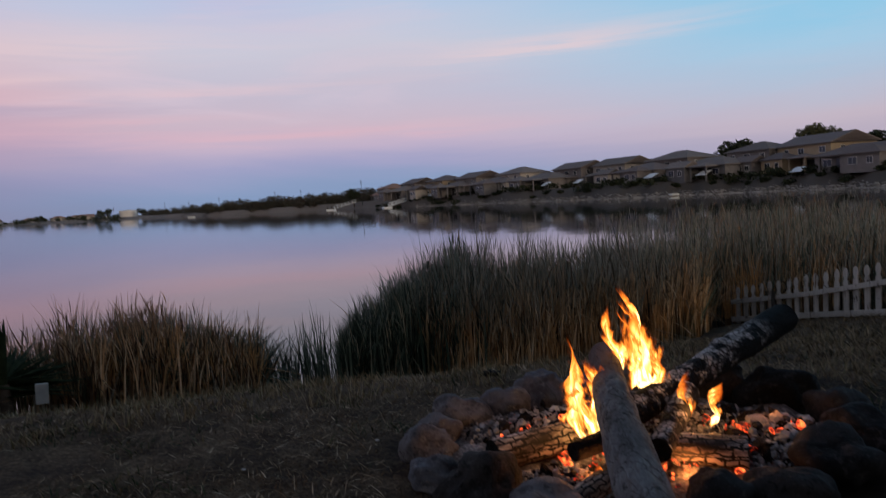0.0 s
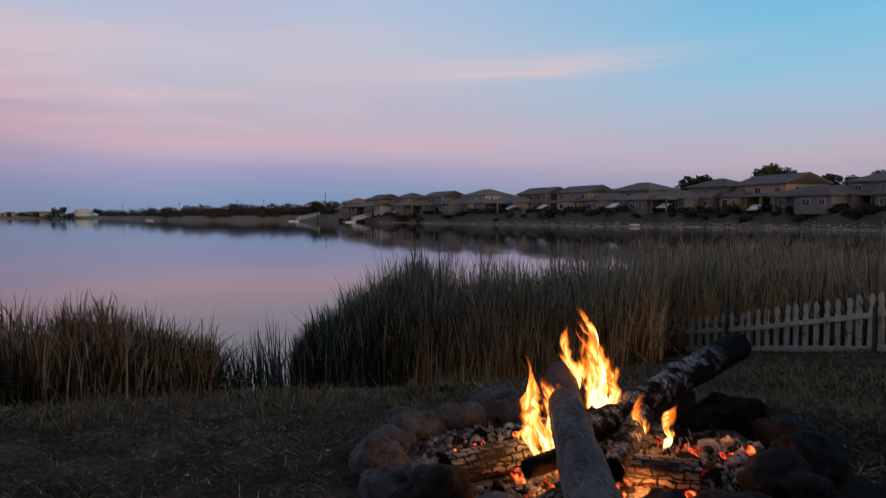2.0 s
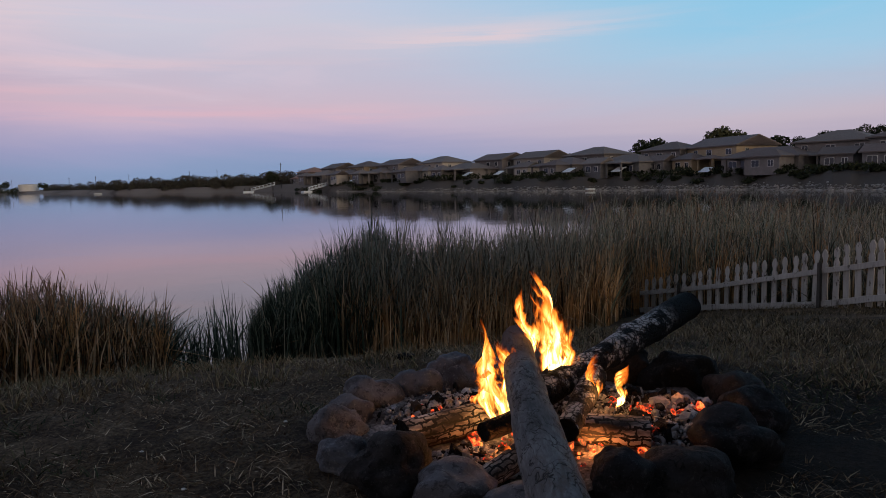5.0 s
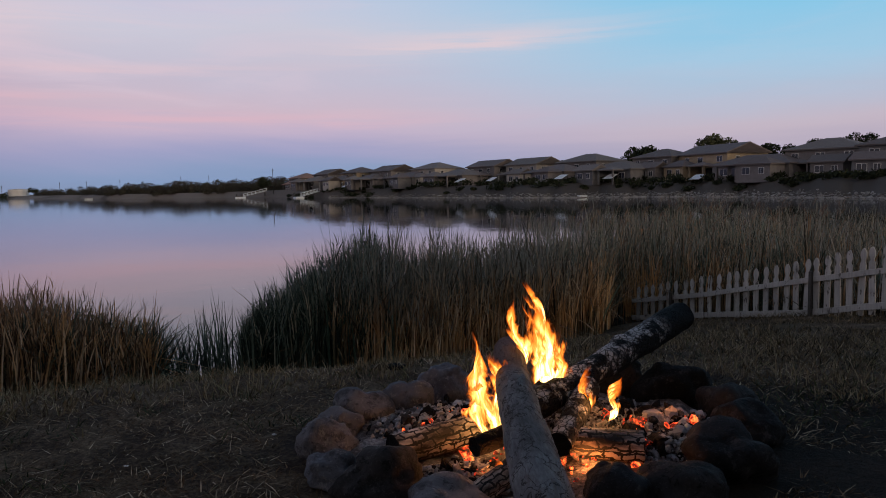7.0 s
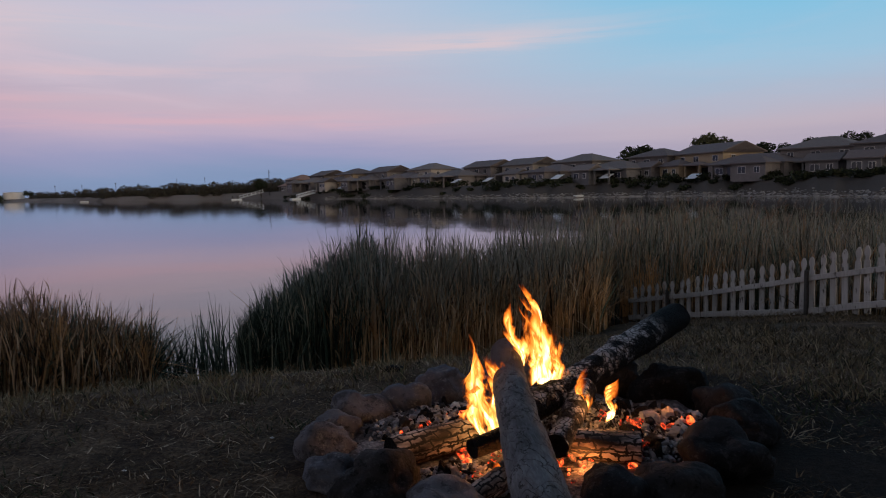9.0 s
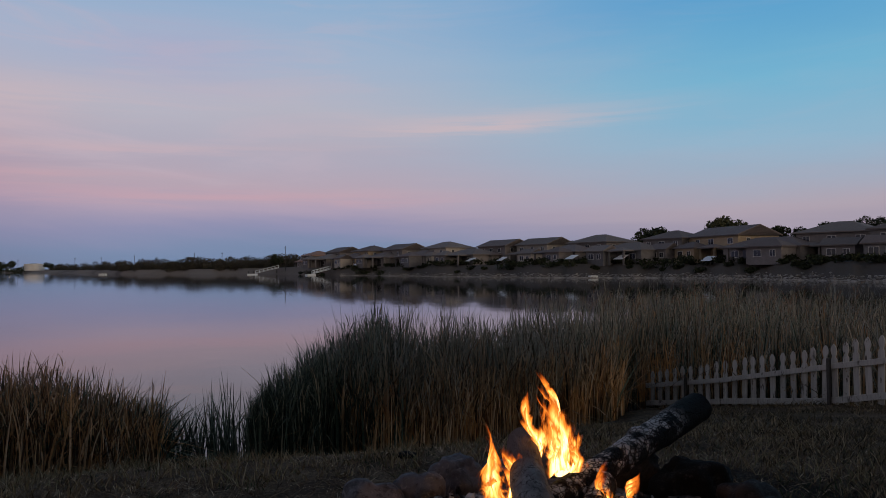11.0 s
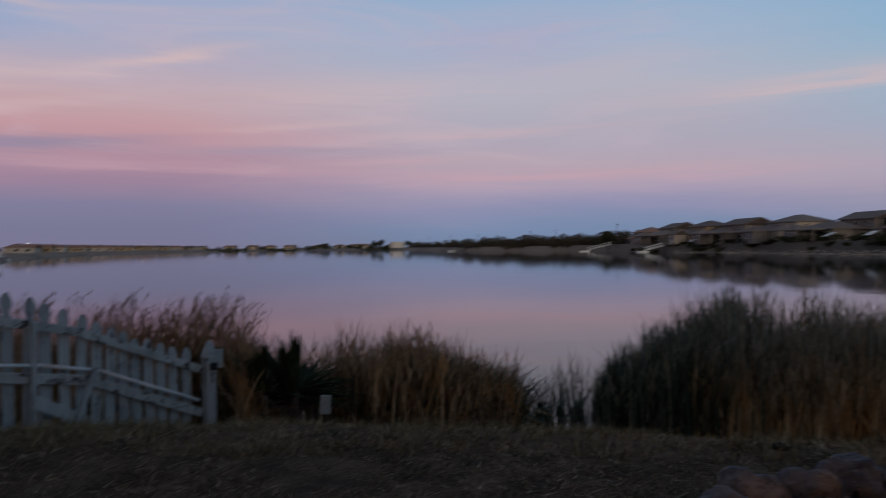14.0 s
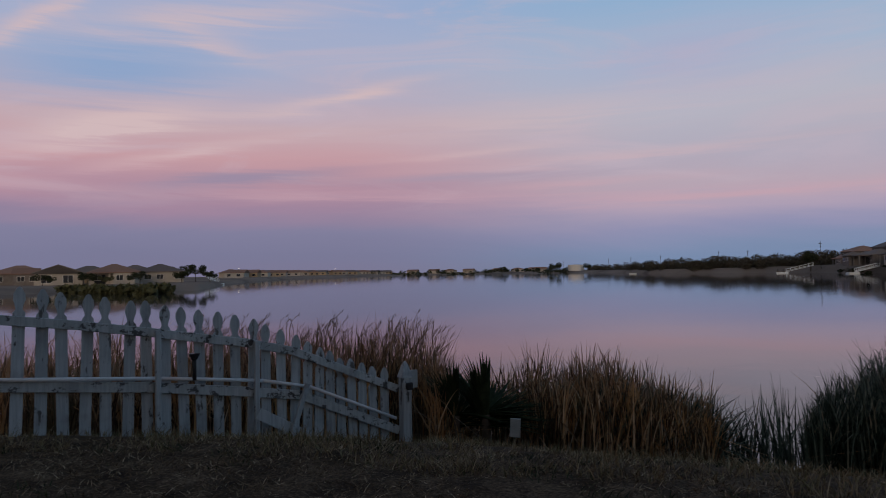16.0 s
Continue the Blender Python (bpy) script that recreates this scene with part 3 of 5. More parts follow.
def ground_height(x, y):
    x, y = np.asarray(x, float), np.asarray(y, float)
    d, a = np.hypot(x, y), np.degrees(np.arctan2(x, y))
    d0, slope = np.interp(a, BROW[:, 0], BROW[:, 1]), np.interp(a, BROW[:, 0], BROW[:, 2])
    q = (d - d0) / 0.35
    near = -slope * 0.35 * np.where(q > 30, q, np.log1p(np.exp(np.minimum(q, 30))))
    near += 0.012 * np.sin(2.3 * x + 1.7 * y) * np.sin(1.9 * y - 0.7 * x) + 0.02 * np.sin(0.9 * x - 0.6 * y + 1.0) * np.clip(d / 4, 0, 1)
    lake = np.clip((98 - np.abs(a + 5)) / 10, 0, 1)
    near = np.maximum(near, -0.4 - 1.9 * lake)
    r, rise = np.interp(a, SHORE[:, 0], SHORE[:, 1]), np.interp(a, SHORE[:, 0], SHORE[:, 2])
    s = d - r * (1 + 0.012 * np.sin(a * 1.7) + 0.006 * np.sin(a * 5.1))
    up = np.clip(s / 16, -0.6, 1)
    up = np.where(up > 0, up * up * (3 - 2 * up), up)
    bank = WATER + rise * up + np.clip(s - 16, 0, 400) * 0.004
    return np.where(s > -10, np.maximum(bank, near), near)


az_steps = np.concatenate([np.arange(-180, -84, 3.0), np.arange(-84, 44, 0.36), np.arange(44, 180, 3.0)])
rings = [0.0005, 0.05]
while rings[-1] < 3000:
    d = rings[-1]
    rings.append(d + (0.09 if d < 9 else 0.035 * d - 0.22 if d < 90 else 0.02 * d if d < 450 else 0.08 * d))
rings = np.array(rings)
RR, AA = np.meshgrid(rings, np.radians(az_steps), indexing="ij")
GX, GY = RR * np.sin(AA), RR * np.cos(AA)
GZ = ground_height(GX, GY)
rough_near = np.array([noise.noise((x * 3.1, y * 3.1, 0.3)) * 0.014 + noise.noise((x * 11, y * 11, 2.3)) * 0.007 if r < 8 else 0.0 for x, y, r in zip(GX.ravel(), GY.ravel(), RR.ravel())])
verts = np.c_[GX.ravel(), GY.ravel(), GZ.ravel() + rough_near]
n_r, n_a = RR.shape
i, j = np.meshgrid(np.arange(n_r - 1), np.arange(n_a), indexing="ij")
k = (j + 1) % n_a
faces = np.stack([i * n_a + j, (i + 1) * n_a + j, (i + 1) * n_a + k, i * n_a + k], -1).reshape(-1, 4)
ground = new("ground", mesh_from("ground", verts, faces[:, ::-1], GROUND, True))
tagged(ground, "dry trampled grass and bare soil sloping to a lake", "ground", kind="structure")

ring_a = np.radians(np.arange(0, 360, 4.0))
wv, wf = [(0.0, 9.0, WATER)], []
for r in (30.0, 200.0, 1400.0):
    wv += [(r * math.sin(a), r * math.cos(a), WATER) for a in ring_a]
n = len(ring_a)
for a in range(n):
    b = (a + 1) % n
    wf.append((0, 1 + b, 1 + a))
    for c in range(2):
        wf.append((1 + c * n + a, 1 + c * n + b, 1 + (c + 1) * n + b, 1 + (c + 1) * n + a))
water = new("water", mesh_from("water", wv, wf, LAKE))
tagged(water, "calm lake water mirroring the pink dusk sky", "water", kind="structure")
rng = np.random.default_rng(7)


# ---- blades: grass, straw and reeds ----
def blades(name, base, height, lean, heading, width, mat, label, category, curl=1.6, segments=4, droop=0.0, kink=None, facing=None):
    """Strips that taper to a point and bend over towards their heading, some of them snapped at a kink; one object."""
    n = len(base)
    t = np.linspace(0, 1, segments + 1)[None, :]
    out = lean[:, None] * height[:, None] * t ** (curl if np.isscalar(curl) else curl[:, None])
    up = height[:, None] * (t - droop * np.minimum(lean[:, None], 1.2) * t ** 3)
    if kink is not None:
        past = np.maximum(t - kink[:, None], 0) * height[:, None]
        out, up = out + past * 0.75, up - past * 1.45
    cx = base[:, 0:1] + out * np.cos(heading)[:, None]
    cy = base[:, 1:2] + out * np.sin(heading)[:, None]
    cz = base[:, 2:3] + up
    turn = rng.uniform(0, math.pi, n) if facing is None else facing
    w = width[:, None] * (1 - t ** 2.6) * (0.55 + 0.45 * np.minimum(1, t * 4)) * 0.5 + 0.0006
    sx, sy = np.cos(turn)[:, None] * w, np.sin(turn)[:, None] * w
    v = np.stack([np.stack([cx - sx, cy - sy, cz], -1), np.stack([cx + sx, cy + sy, cz], -1)], 2).reshape(-1, 3)
    first = (np.arange(n) * 2 * (segments + 1))[:, None] + np.arange(segments)[None, :] * 2
    f = np.stack([first, first + 1, first + 3, first + 2], -1).reshape(-1, 4)
    ob = new(name, mesh_from(name, v, f, mat))
    return tagged(ob, label, category, kind="stuff")


def scatter(n, az0, az1, d0, d1, power=1.0):
    a = rng.uniform(az0, az1, n)
    u = rng.uniform(0, 1, n) ** power
    lo, hi = d0(a) if callable(d0) else d0, d1(a) if callable(d1) else d1
    d = lo + (hi - lo) * u
    return a, d, d * np.sin(np.radians(a)), d * np.cos(np.radians(a))


def line(*pairs):
    p = np.array(pairs, float)
    return lambda a: np.interp(a, p[:, 0], p[:, 1])


def clumped(x, y, scale=1.6, seed=0.0):
    return np.array([noise.noise((a * scale, b * scale, seed)) for a, b in zip(x, y)])


def behind_right_fence(x, y):
    # on the lake's side of the fence line, or past its low end
    return ((x - 3.43) * 2.7 + (y - 12.4) * 1.65 > 0.35) | (y > 13.0) | (x < 2.95)


def reed_bed(name, n, az0, az1, near, far, top, mat, label, spread=0.22, width=(0.010, 0.026), lean=(0.02, 0.20), wind=0.4, power=1.0, patchy=0.22, snapped=0.10, fan=6):
    """Plants in a band of the bank; each is a fan of strap leaves from one foot, of uneven height."""
    a, d, x, y = scatter(max(4, n // fan), az0, az1, near, far, power)
    ok = behind_right_fence(x, y)
    a, d, x, y = a[ok], d[ok], x[ok], y[ok]
    z = np.maximum(ground_height(x, y), WATER - 0.25)
    c, c2 = clumped(x, y, 1.3, 4.0), clumped(x, y, 3.4, 8.0)
    tall = (top(a) - z) * (1.04 - rng.beta(1.2, 2.4, len(x)) * spread * 2.2 + c * patchy + c2 * 0.24 + np.where(rng.uniform(0, 1, len(x)) < 0.05, 0.10, 0.0))
    ok = (tall > 0.25) & (rng.uniform(0, 1, len(x)) < 0.60 + 1.7 * (c2 + 0.10)) & ~((a > -41.8) & (a < -36.2) & (d < 8.3))
    x, y, z, tall = x[ok], y[ok], z[ok], tall[ok]
    x, y, z, tall = (np.repeat(q, fan) for q in (x, y, z, tall))
    n = len(x)
    x, y = x + rng.normal(0, 0.035, n), y + rng.normal(0, 0.035, n)
    h = tall * (1.0 - rng.beta(1.0, 2.6, n) * 0.62)
    heading = np.where(rng.uniform(0, 1, n) < 0.35, rng.normal(wind, 0.8, n), rng.uniform(0, 6.283, n)) + 1.6 * clumped(x, y, 2.2, 5.0)
    ln = rng.uniform(*lean, n) * np.where(rng.uniform(0, 1, n) < 0.2, 2.4, 1.0) * (1 + 0.8 * np.abs(clumped(x, y, 2.8, 6.0)))
    kink = np.where(rng.uniform(0, 1, n) < snapped, rng.uniform(0.45, 0.85, n), 2.0)
    return blades(name, np.c_[x, y, z - 0.03], h, ln, heading, rng.uniform(*width, n), mat, label, "reeds", curl=rng.uniform(1.1, 3.2, n), segments=6, droop=0.3, kink=kink)


def leaf_sprays(n, az0, az1, near, far, top, mat, label, low=0.35, size=(0.16, 0.46), power=1.0):
    """Shorter leaves that branch off the stalks at all heights and lean outwards."""
    a, d, x, y = scatter(n, az0, az1, near, far, power)
    z = np.maximum(ground_height(x, y), WATER - 0.25)
    c, c2 = clumped(x, y, 1.3, 4.0), clumped(x, y, 3.4, 8.0)
    ok = behind_right_fence(x, y) & (rng.uniform(0, 1, n) < 0.60 + 1.7 * (c2 + 0.10)) & ~((a > -41.8) & (a < -36.2) & (d < 8.3))
    a, x, y, z, c, c2 = a[ok], x[ok], y[ok], z[ok], c[ok], c2[ok]
    n = len(x)
    tall = (top(a) - z) * (0.92 + c * 0.22 + c2 * 0.24)
    long = rng.uniform(*size, n)
    foot = tall * (low + (1.0 - low) * rng.beta(1.5, 1.2, n)) - long * 0.95
    ok = foot > 0.05
    x, y, z, foot, long, n = x[ok], y[ok], z[ok], foot[ok], long[ok], int(ok.sum())
    kink = np.where(rng.uniform(0, 1, n) < 0.3, rng.uniform(0.4, 0.8, n), 2.0)
    return blades("reeds", np.c_[x, y, z + foot], long, rng.uniform(0.05, 0.55, n), rng.uniform(0, 6.283, n) + 1.2 * c2[ok], rng.uniform(0.006, 0.014, n), mat, label, "reeds", curl=rng.uniform(1.0, 2.2, n), segments=4, droop=0.35, kink=kink)


def plumes(n, az0, az1, near, far, top, label, reach=(0.16, 0.34)):
    """Feathery seed heads: many fine hairs hanging to one side of a bent stalk end."""
    a, d, x, y = scatter(n, az0, az1, near, far)
    z = np.maximum(ground_height(x, y), WATER - 0.2)
    keep = clumped(x, y, 1.5, 4.0) > -0.2
    x, y, z, a = x[keep], y[keep], z[keep], a[keep]
    n, hairs = len(x), 22
    h = (top(a) - z) * rng.uniform(0.86, 1.08, n)
    way = rng.normal(0.2, 0.7, n)
    blades("reeds", np.c_[x, y, z], h, rng.uniform(0.05, 0.16, n), way, np.full(n, 0.006), REED_PLUME, label.replace("plumes", "plume stalks"), "reeds", segments=5)
    t = np.tile(np.linspace(0.0, 1.0, hairs), n)
    rep_ = lambda q: np.repeat(q, hairs)
    long = rep_(rng.uniform(*reach, n))
    lean_ = 0.10 + 0.9 * t * t
    bx = rep_(x) + np.cos(rep_(way)) * (0.11 * rep_(h) + long * lean_ * 0.5)
    by = rep_(y) + np.sin(rep_(way)) * (0.11 * rep_(h) + long * lean_ * 0.5)
    bz = rep_(z) + rep_(h) - 0.22 + long * (t - 0.35 * t * t)
    m = n * hairs
    blades("reeds", np.c_[bx, by, bz], rng.uniform(0.04, 0.11, m), rng.uniform(0.3, 1.6, m), rep_(way) + rng.normal(0, 0.9, m), rng.uniform(0.002, 0.006, m), REED_PLUME, label, "reeds", segments=2, droop=0.5)


right_near = line((-17, 7.9), (-10, 7.6), (0, 7.6), (8, 8.2), (12.5, 9.2), (13.5, 12.8), (18, 11), (40, 10.5))
right_far = line((-17, 9.0), (-10, 10.5), (-4, 11.5), (4, 13), (10, 17), (18, 24), (40, 24))
right_top = line((-17, -0.52), (-14.8, -0.14), (-13, 0.10), (-10, 0.30), (-6, 0.52), (-2, 0.54), (3, 0.42), (8, 0.52), (16, 0.62), (20, 0.7), (28, 0.6), (40, 0.5))
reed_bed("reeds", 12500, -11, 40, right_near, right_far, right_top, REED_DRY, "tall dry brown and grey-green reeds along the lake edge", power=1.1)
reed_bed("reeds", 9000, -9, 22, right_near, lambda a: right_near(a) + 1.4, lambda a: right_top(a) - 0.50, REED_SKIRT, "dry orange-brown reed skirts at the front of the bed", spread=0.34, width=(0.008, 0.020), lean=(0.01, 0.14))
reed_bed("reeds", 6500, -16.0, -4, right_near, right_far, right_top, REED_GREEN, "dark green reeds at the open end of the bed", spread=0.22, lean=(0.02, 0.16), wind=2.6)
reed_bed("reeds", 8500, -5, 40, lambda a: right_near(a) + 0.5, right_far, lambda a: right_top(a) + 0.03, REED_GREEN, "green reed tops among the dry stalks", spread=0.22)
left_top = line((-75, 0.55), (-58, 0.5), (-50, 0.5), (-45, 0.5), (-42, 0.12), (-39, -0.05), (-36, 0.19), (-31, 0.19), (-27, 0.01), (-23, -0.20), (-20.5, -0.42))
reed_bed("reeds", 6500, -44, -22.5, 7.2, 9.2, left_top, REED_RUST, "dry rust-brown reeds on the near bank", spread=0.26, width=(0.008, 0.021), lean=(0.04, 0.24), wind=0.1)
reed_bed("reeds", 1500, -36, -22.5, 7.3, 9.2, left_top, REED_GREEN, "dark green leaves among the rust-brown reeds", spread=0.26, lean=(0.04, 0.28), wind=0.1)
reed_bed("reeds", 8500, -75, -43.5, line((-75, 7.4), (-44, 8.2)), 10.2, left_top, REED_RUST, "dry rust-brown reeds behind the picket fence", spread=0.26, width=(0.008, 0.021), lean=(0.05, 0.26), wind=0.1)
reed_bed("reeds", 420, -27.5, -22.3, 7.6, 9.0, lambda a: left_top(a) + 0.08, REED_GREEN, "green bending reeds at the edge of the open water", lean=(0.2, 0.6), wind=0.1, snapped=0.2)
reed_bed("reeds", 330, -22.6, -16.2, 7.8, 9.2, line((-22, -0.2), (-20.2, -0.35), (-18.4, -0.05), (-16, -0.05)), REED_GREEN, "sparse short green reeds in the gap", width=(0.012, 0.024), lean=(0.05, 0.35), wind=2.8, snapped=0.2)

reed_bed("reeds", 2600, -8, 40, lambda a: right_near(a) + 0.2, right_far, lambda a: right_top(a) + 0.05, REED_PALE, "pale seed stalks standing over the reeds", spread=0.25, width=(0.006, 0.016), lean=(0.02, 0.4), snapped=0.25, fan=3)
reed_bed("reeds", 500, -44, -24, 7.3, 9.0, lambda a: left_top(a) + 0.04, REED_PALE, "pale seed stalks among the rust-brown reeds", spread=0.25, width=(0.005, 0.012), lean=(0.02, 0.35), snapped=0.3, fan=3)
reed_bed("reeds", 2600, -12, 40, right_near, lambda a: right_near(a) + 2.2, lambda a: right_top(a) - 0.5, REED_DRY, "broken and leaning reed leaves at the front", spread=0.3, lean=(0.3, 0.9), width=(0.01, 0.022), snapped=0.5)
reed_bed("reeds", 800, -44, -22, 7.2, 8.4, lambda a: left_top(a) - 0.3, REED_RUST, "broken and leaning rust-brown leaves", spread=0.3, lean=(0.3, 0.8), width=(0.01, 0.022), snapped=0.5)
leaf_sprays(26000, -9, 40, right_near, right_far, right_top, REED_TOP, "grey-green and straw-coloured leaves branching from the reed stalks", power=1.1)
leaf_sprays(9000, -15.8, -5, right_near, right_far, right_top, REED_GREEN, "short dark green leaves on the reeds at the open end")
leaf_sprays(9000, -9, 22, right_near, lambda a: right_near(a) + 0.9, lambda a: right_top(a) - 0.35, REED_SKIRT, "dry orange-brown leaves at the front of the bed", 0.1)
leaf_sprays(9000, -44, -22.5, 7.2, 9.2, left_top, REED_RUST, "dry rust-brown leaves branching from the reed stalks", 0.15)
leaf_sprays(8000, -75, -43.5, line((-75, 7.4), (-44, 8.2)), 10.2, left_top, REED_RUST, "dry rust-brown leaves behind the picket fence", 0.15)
plumes(220, -62, -43.5, 8.2, 10.0, left_top, "drooping rust-brown reed plumes behind the fence")
plumes(110, -37, -26, 7.6, 9.0, lambda a: left_top(a) - 0.22, "drooping rust-brown reed plumes on the near bank", (0.12, 0.26))
plumes(120, 4, 30, 12.0, 18.0, right_top, "pale drooping reed plumes over the bed")

# straw and short grass on the bank
a, d, x, y = scatter(85000, -78, 44, 1.5, 6.8, 0.85)
keep = (clumped(x, y, 1.1, 9.0) > -0.35) & ~(((x - 0.38) / 1.0) ** 2 + ((y - 2.8) / 0.75) ** 2 < 1)
x, y = x[keep], y[keep]
z = ground_height(x, y)
n = len(x)
blades("grass", np.c_[x, y, z - 0.004], rng.uniform(0.007, 0.026, n), rng.uniform(0.6, 4.5, n), rng.uniform(0, 6.283, n), rng.uniform(0.002, 0.0062, n), STRAW, "short dry trampled grass and straw on the bank", "grass", segments=2)
a, d, x, y = scatter(20000, -78, 44, lambda a: np.interp(a, BROW[:, 0], BROW[:, 1]) - 0.5, lambda a: np.interp(a, BROW[:, 0], BROW[:, 1]) + 2.6, 1.3)
keep = clumped(x, y, 1.7, 3.0) + 0.7 * clumped(x, y, 5.0, 6.0) > -0.12
x, y = x[keep], y[keep]
z = ground_height(x, y)
n = len(x)
blades("grass", np.c_[x, y, z - 0.004], rng.uniform(0.025, 0.085, n) * (1 + 0.9 * clumped(x, y, 2.0, 3.0)), rng.uniform(0.1, 1.4, n), rng.uniform(0, 6.283, n), rng.uniform(0.0025, 0.006, n), STRAW_PALE, "longer pale dry grass along the brow of the bank", "grass", segments=3)
# low dark-green weeds in loose patches
a, d, x, y = scatter(22000, -78, 44, 1.7, 5.6, 0.9)
keep = clumped(x, y, 1.4, 21.0) + 0.6 * clumped(x, y, 4.5, 23.0) > 0.30
x, y = x[keep], y[keep]
n = len(x)
blades("grass", np.c_[x, y, ground_height(x, y) - 0.004], rng.uniform(0.015, 0.05, n), rng.uniform(0.3, 1.8, n), rng.uniform(0, 6.283, n), rng.uniform(0.003, 0.007, n), WEED, "low dark green weeds in loose patches", "weeds", segments=3)


a, d, x, y = scatter(16000, 2, 40, 4.6, 11.5, 0.9)
keep = (clumped(x, y, 0.9, 2.0) > -0.2) & ~behind_right_fence(x, y) | (d < 8)
x, y = x[keep], y[keep]
n = len(x)
blades("grass", np.c_[x, y, ground_height(x, y) - 0.004], rng.uniform(0.02, 0.07, n) * (1 + clumped(x, y, 1.5, 7.0)), rng.uniform(0.2, 2.0, n), rng.uniform(0, 6.283, n), rng.uniform(0.003, 0.008, n), WEED_DRY, "rough brown and green grass below the picket fence", "grass", segments=3)


# ---- picket fences ----
def picket_mesh(h, w, mat, thick=0.02):
    """A board with a waisted, pointed head."""
    k = w / 2
    side = [(k, 0), (k, h - 0.20), (k * 0.55, h - 0.175), (k * 0.62, h - 0.15), (k * 1.0, h - 0.10), (k * 0.92, h - 0.055), (k * 0.35, h - 0.008)]
    ring = side + [(0, h)] + [(-x, z) for x, z in reversed(side)]
    n = len(ring)
    v = [(x, -thick / 2, z) for x, z in ring] + [(x, thick / 2, z) for x, z in ring]
    f = [tuple(range(n)), tuple(range(2 * n - 1, n - 1, -1))] + [(i, i + n, (i + 1) % n + n, (i + 1) % n) for i in range(n)]
    return mesh_from("picket", v, f, mat)


def fence(start, end, tips, bases, rails, lower, posts, label, first, last, spacing=line((0, 0.16), (9, 0.16)), width=0.085, extra=None, reverse=1, paint=PAINT, rail_paint=PAINT_RAIL, post_paint=PAINT):
    """Pickets and rails in the upright plane from start towards end; heights run along it as (along, height) pairs."""
    a, b = Vector((*start, 0)), Vector((*end, 0))
    u = (b - a).normalized()
    turn = math.atan2(u.y, u.x)
    root = empty("picket_fence", Matrix.Translation(a) @ Matrix.Rotation(turn, 4, "Z"), label, "fence")
    tip, foot, top_rail, low_rail = (line(*p) for p in (tips, bases, rails, lower))
    shapes = {}
    s = first
    while s <= last:
        z0, z1 = float(foot(s)) - 0.01 + random.uniform(-0.025, 0.03), float(tip(s)) + random.uniform(-0.012, 0.012)
        h = round(z1 - z0, 2)
        if h not in shapes:
            shapes[h] = picket_mesh(h, width, paint)
        p = new("picket", shapes[h])
        p.parent = root
        p.matrix_basis = pose(s + random.uniform(-0.008, 0.008), 0, z0, random.uniform(-1.2, 1.2), random.uniform(-1.6, 1.6), random.uniform(-2, 2))
        s += float(spacing(s))
    for name, run, h in (("top_rail", rails, 0.075), ("bottom_rail", lower, 0.085)):
        for (s0, z0), (s1, z1) in zip(run, run[1:]):
            part(name, bar((s0 - 0.01, reverse * 0.034, z0), (s1 + 0.01, reverse * 0.034, z1), 0.036, h), rail_paint, root)
    for s, z0, z1, w in posts:
        part("post", boxes((s - w / 2, s + w / 2, reverse * 0.056 - (0 if reverse > 0 else w), reverse * 0.056 + (w if reverse > 0 else 0), z0, z1), bevel=0.006), post_paint, root)
    if extra:
        extra(root)
    return root


def left_extras(root):
    """A pipe along the lower rail, a fallen board, a prop, a knob, and the square end post with its cap."""
    for a, b in (((3.9, 0.075, 0.39), (2.32, 0.075, 0.26)), ((2.32, 0.075, 0.26), (1.45, 0.075, 0.16)), ((1.45, 0.075, 0.16), (1.0, 0.075, 0.06)), ((1.0, 0.075, 0.06), (0.1, 0.075, -0.34))):
        part("pipe", rod(a, b, 0.016), PIPE, root, "white plastic water pipe")
    part("fallen_board", bar((1.5, 0.10, -0.12), (0.9, 0.10, -0.47), 0.02, 0.10), PAINT, root, "slipped white board")
    part("prop", bar((1.04, 0.12, 0.10), (1.22, 0.14, -0.40), 0.03, 0.045), PAINT, root)
    bm = bmesh.new()
    bmesh.ops.create_cone(bm, cap_ends=True, segments=12, radius1=0.025, radius2=0.05, depth=0.05)
    bm.transform(Matrix.Translation((2.04, 0.085, 0.42)))
    part("tap_head", bm, DARK_METAL, root, "dark tap on a stem")
    part("tap_stem", rod((2.04, 0.085, 0.22), (2.04, 0.085, 0.40), 0.018), DARK_METAL, root)
    post = part("end_post", boxes((-0.055, 0.045, 0.03, 0.13, -0.75, 0.06), bevel=0.008), PAINT, root, "square white end post")
    bm = bmesh.new()
    bmesh.ops.create_cone(bm, cap_ends=True, segments=4, radius1=0.085, radius2=0.045, depth=0.10)
    bm.transform(Matrix.Translation((-0.005, 0.08, 0.105)) @ Matrix.Rotation(radians(45), 4, "Z"))
    bmesh.ops.create_cone(bm, cap_ends=True, segments=4, radius1=0.045, radius2=0.012, depth=0.06, matrix=Matrix.Translation((-0.005, 0.08, 0.185)) @ Matrix.Rotation(radians(45), 4, "Z"))
    part("post_cap", bm, PAINT, root, "pointed white post cap")
    part("lamp_box", boxes((-0.05, 0.02, 0.13, 0.175, -0.06, 0.01), bevel=0.01), DARK_METAL, root, "small black lamp")
    part("side_plate", boxes((-0.15, -0.06, 0.07, 0.085, -0.06, 0.12), bevel=0.004), TAG, root, "grey plate on the post")


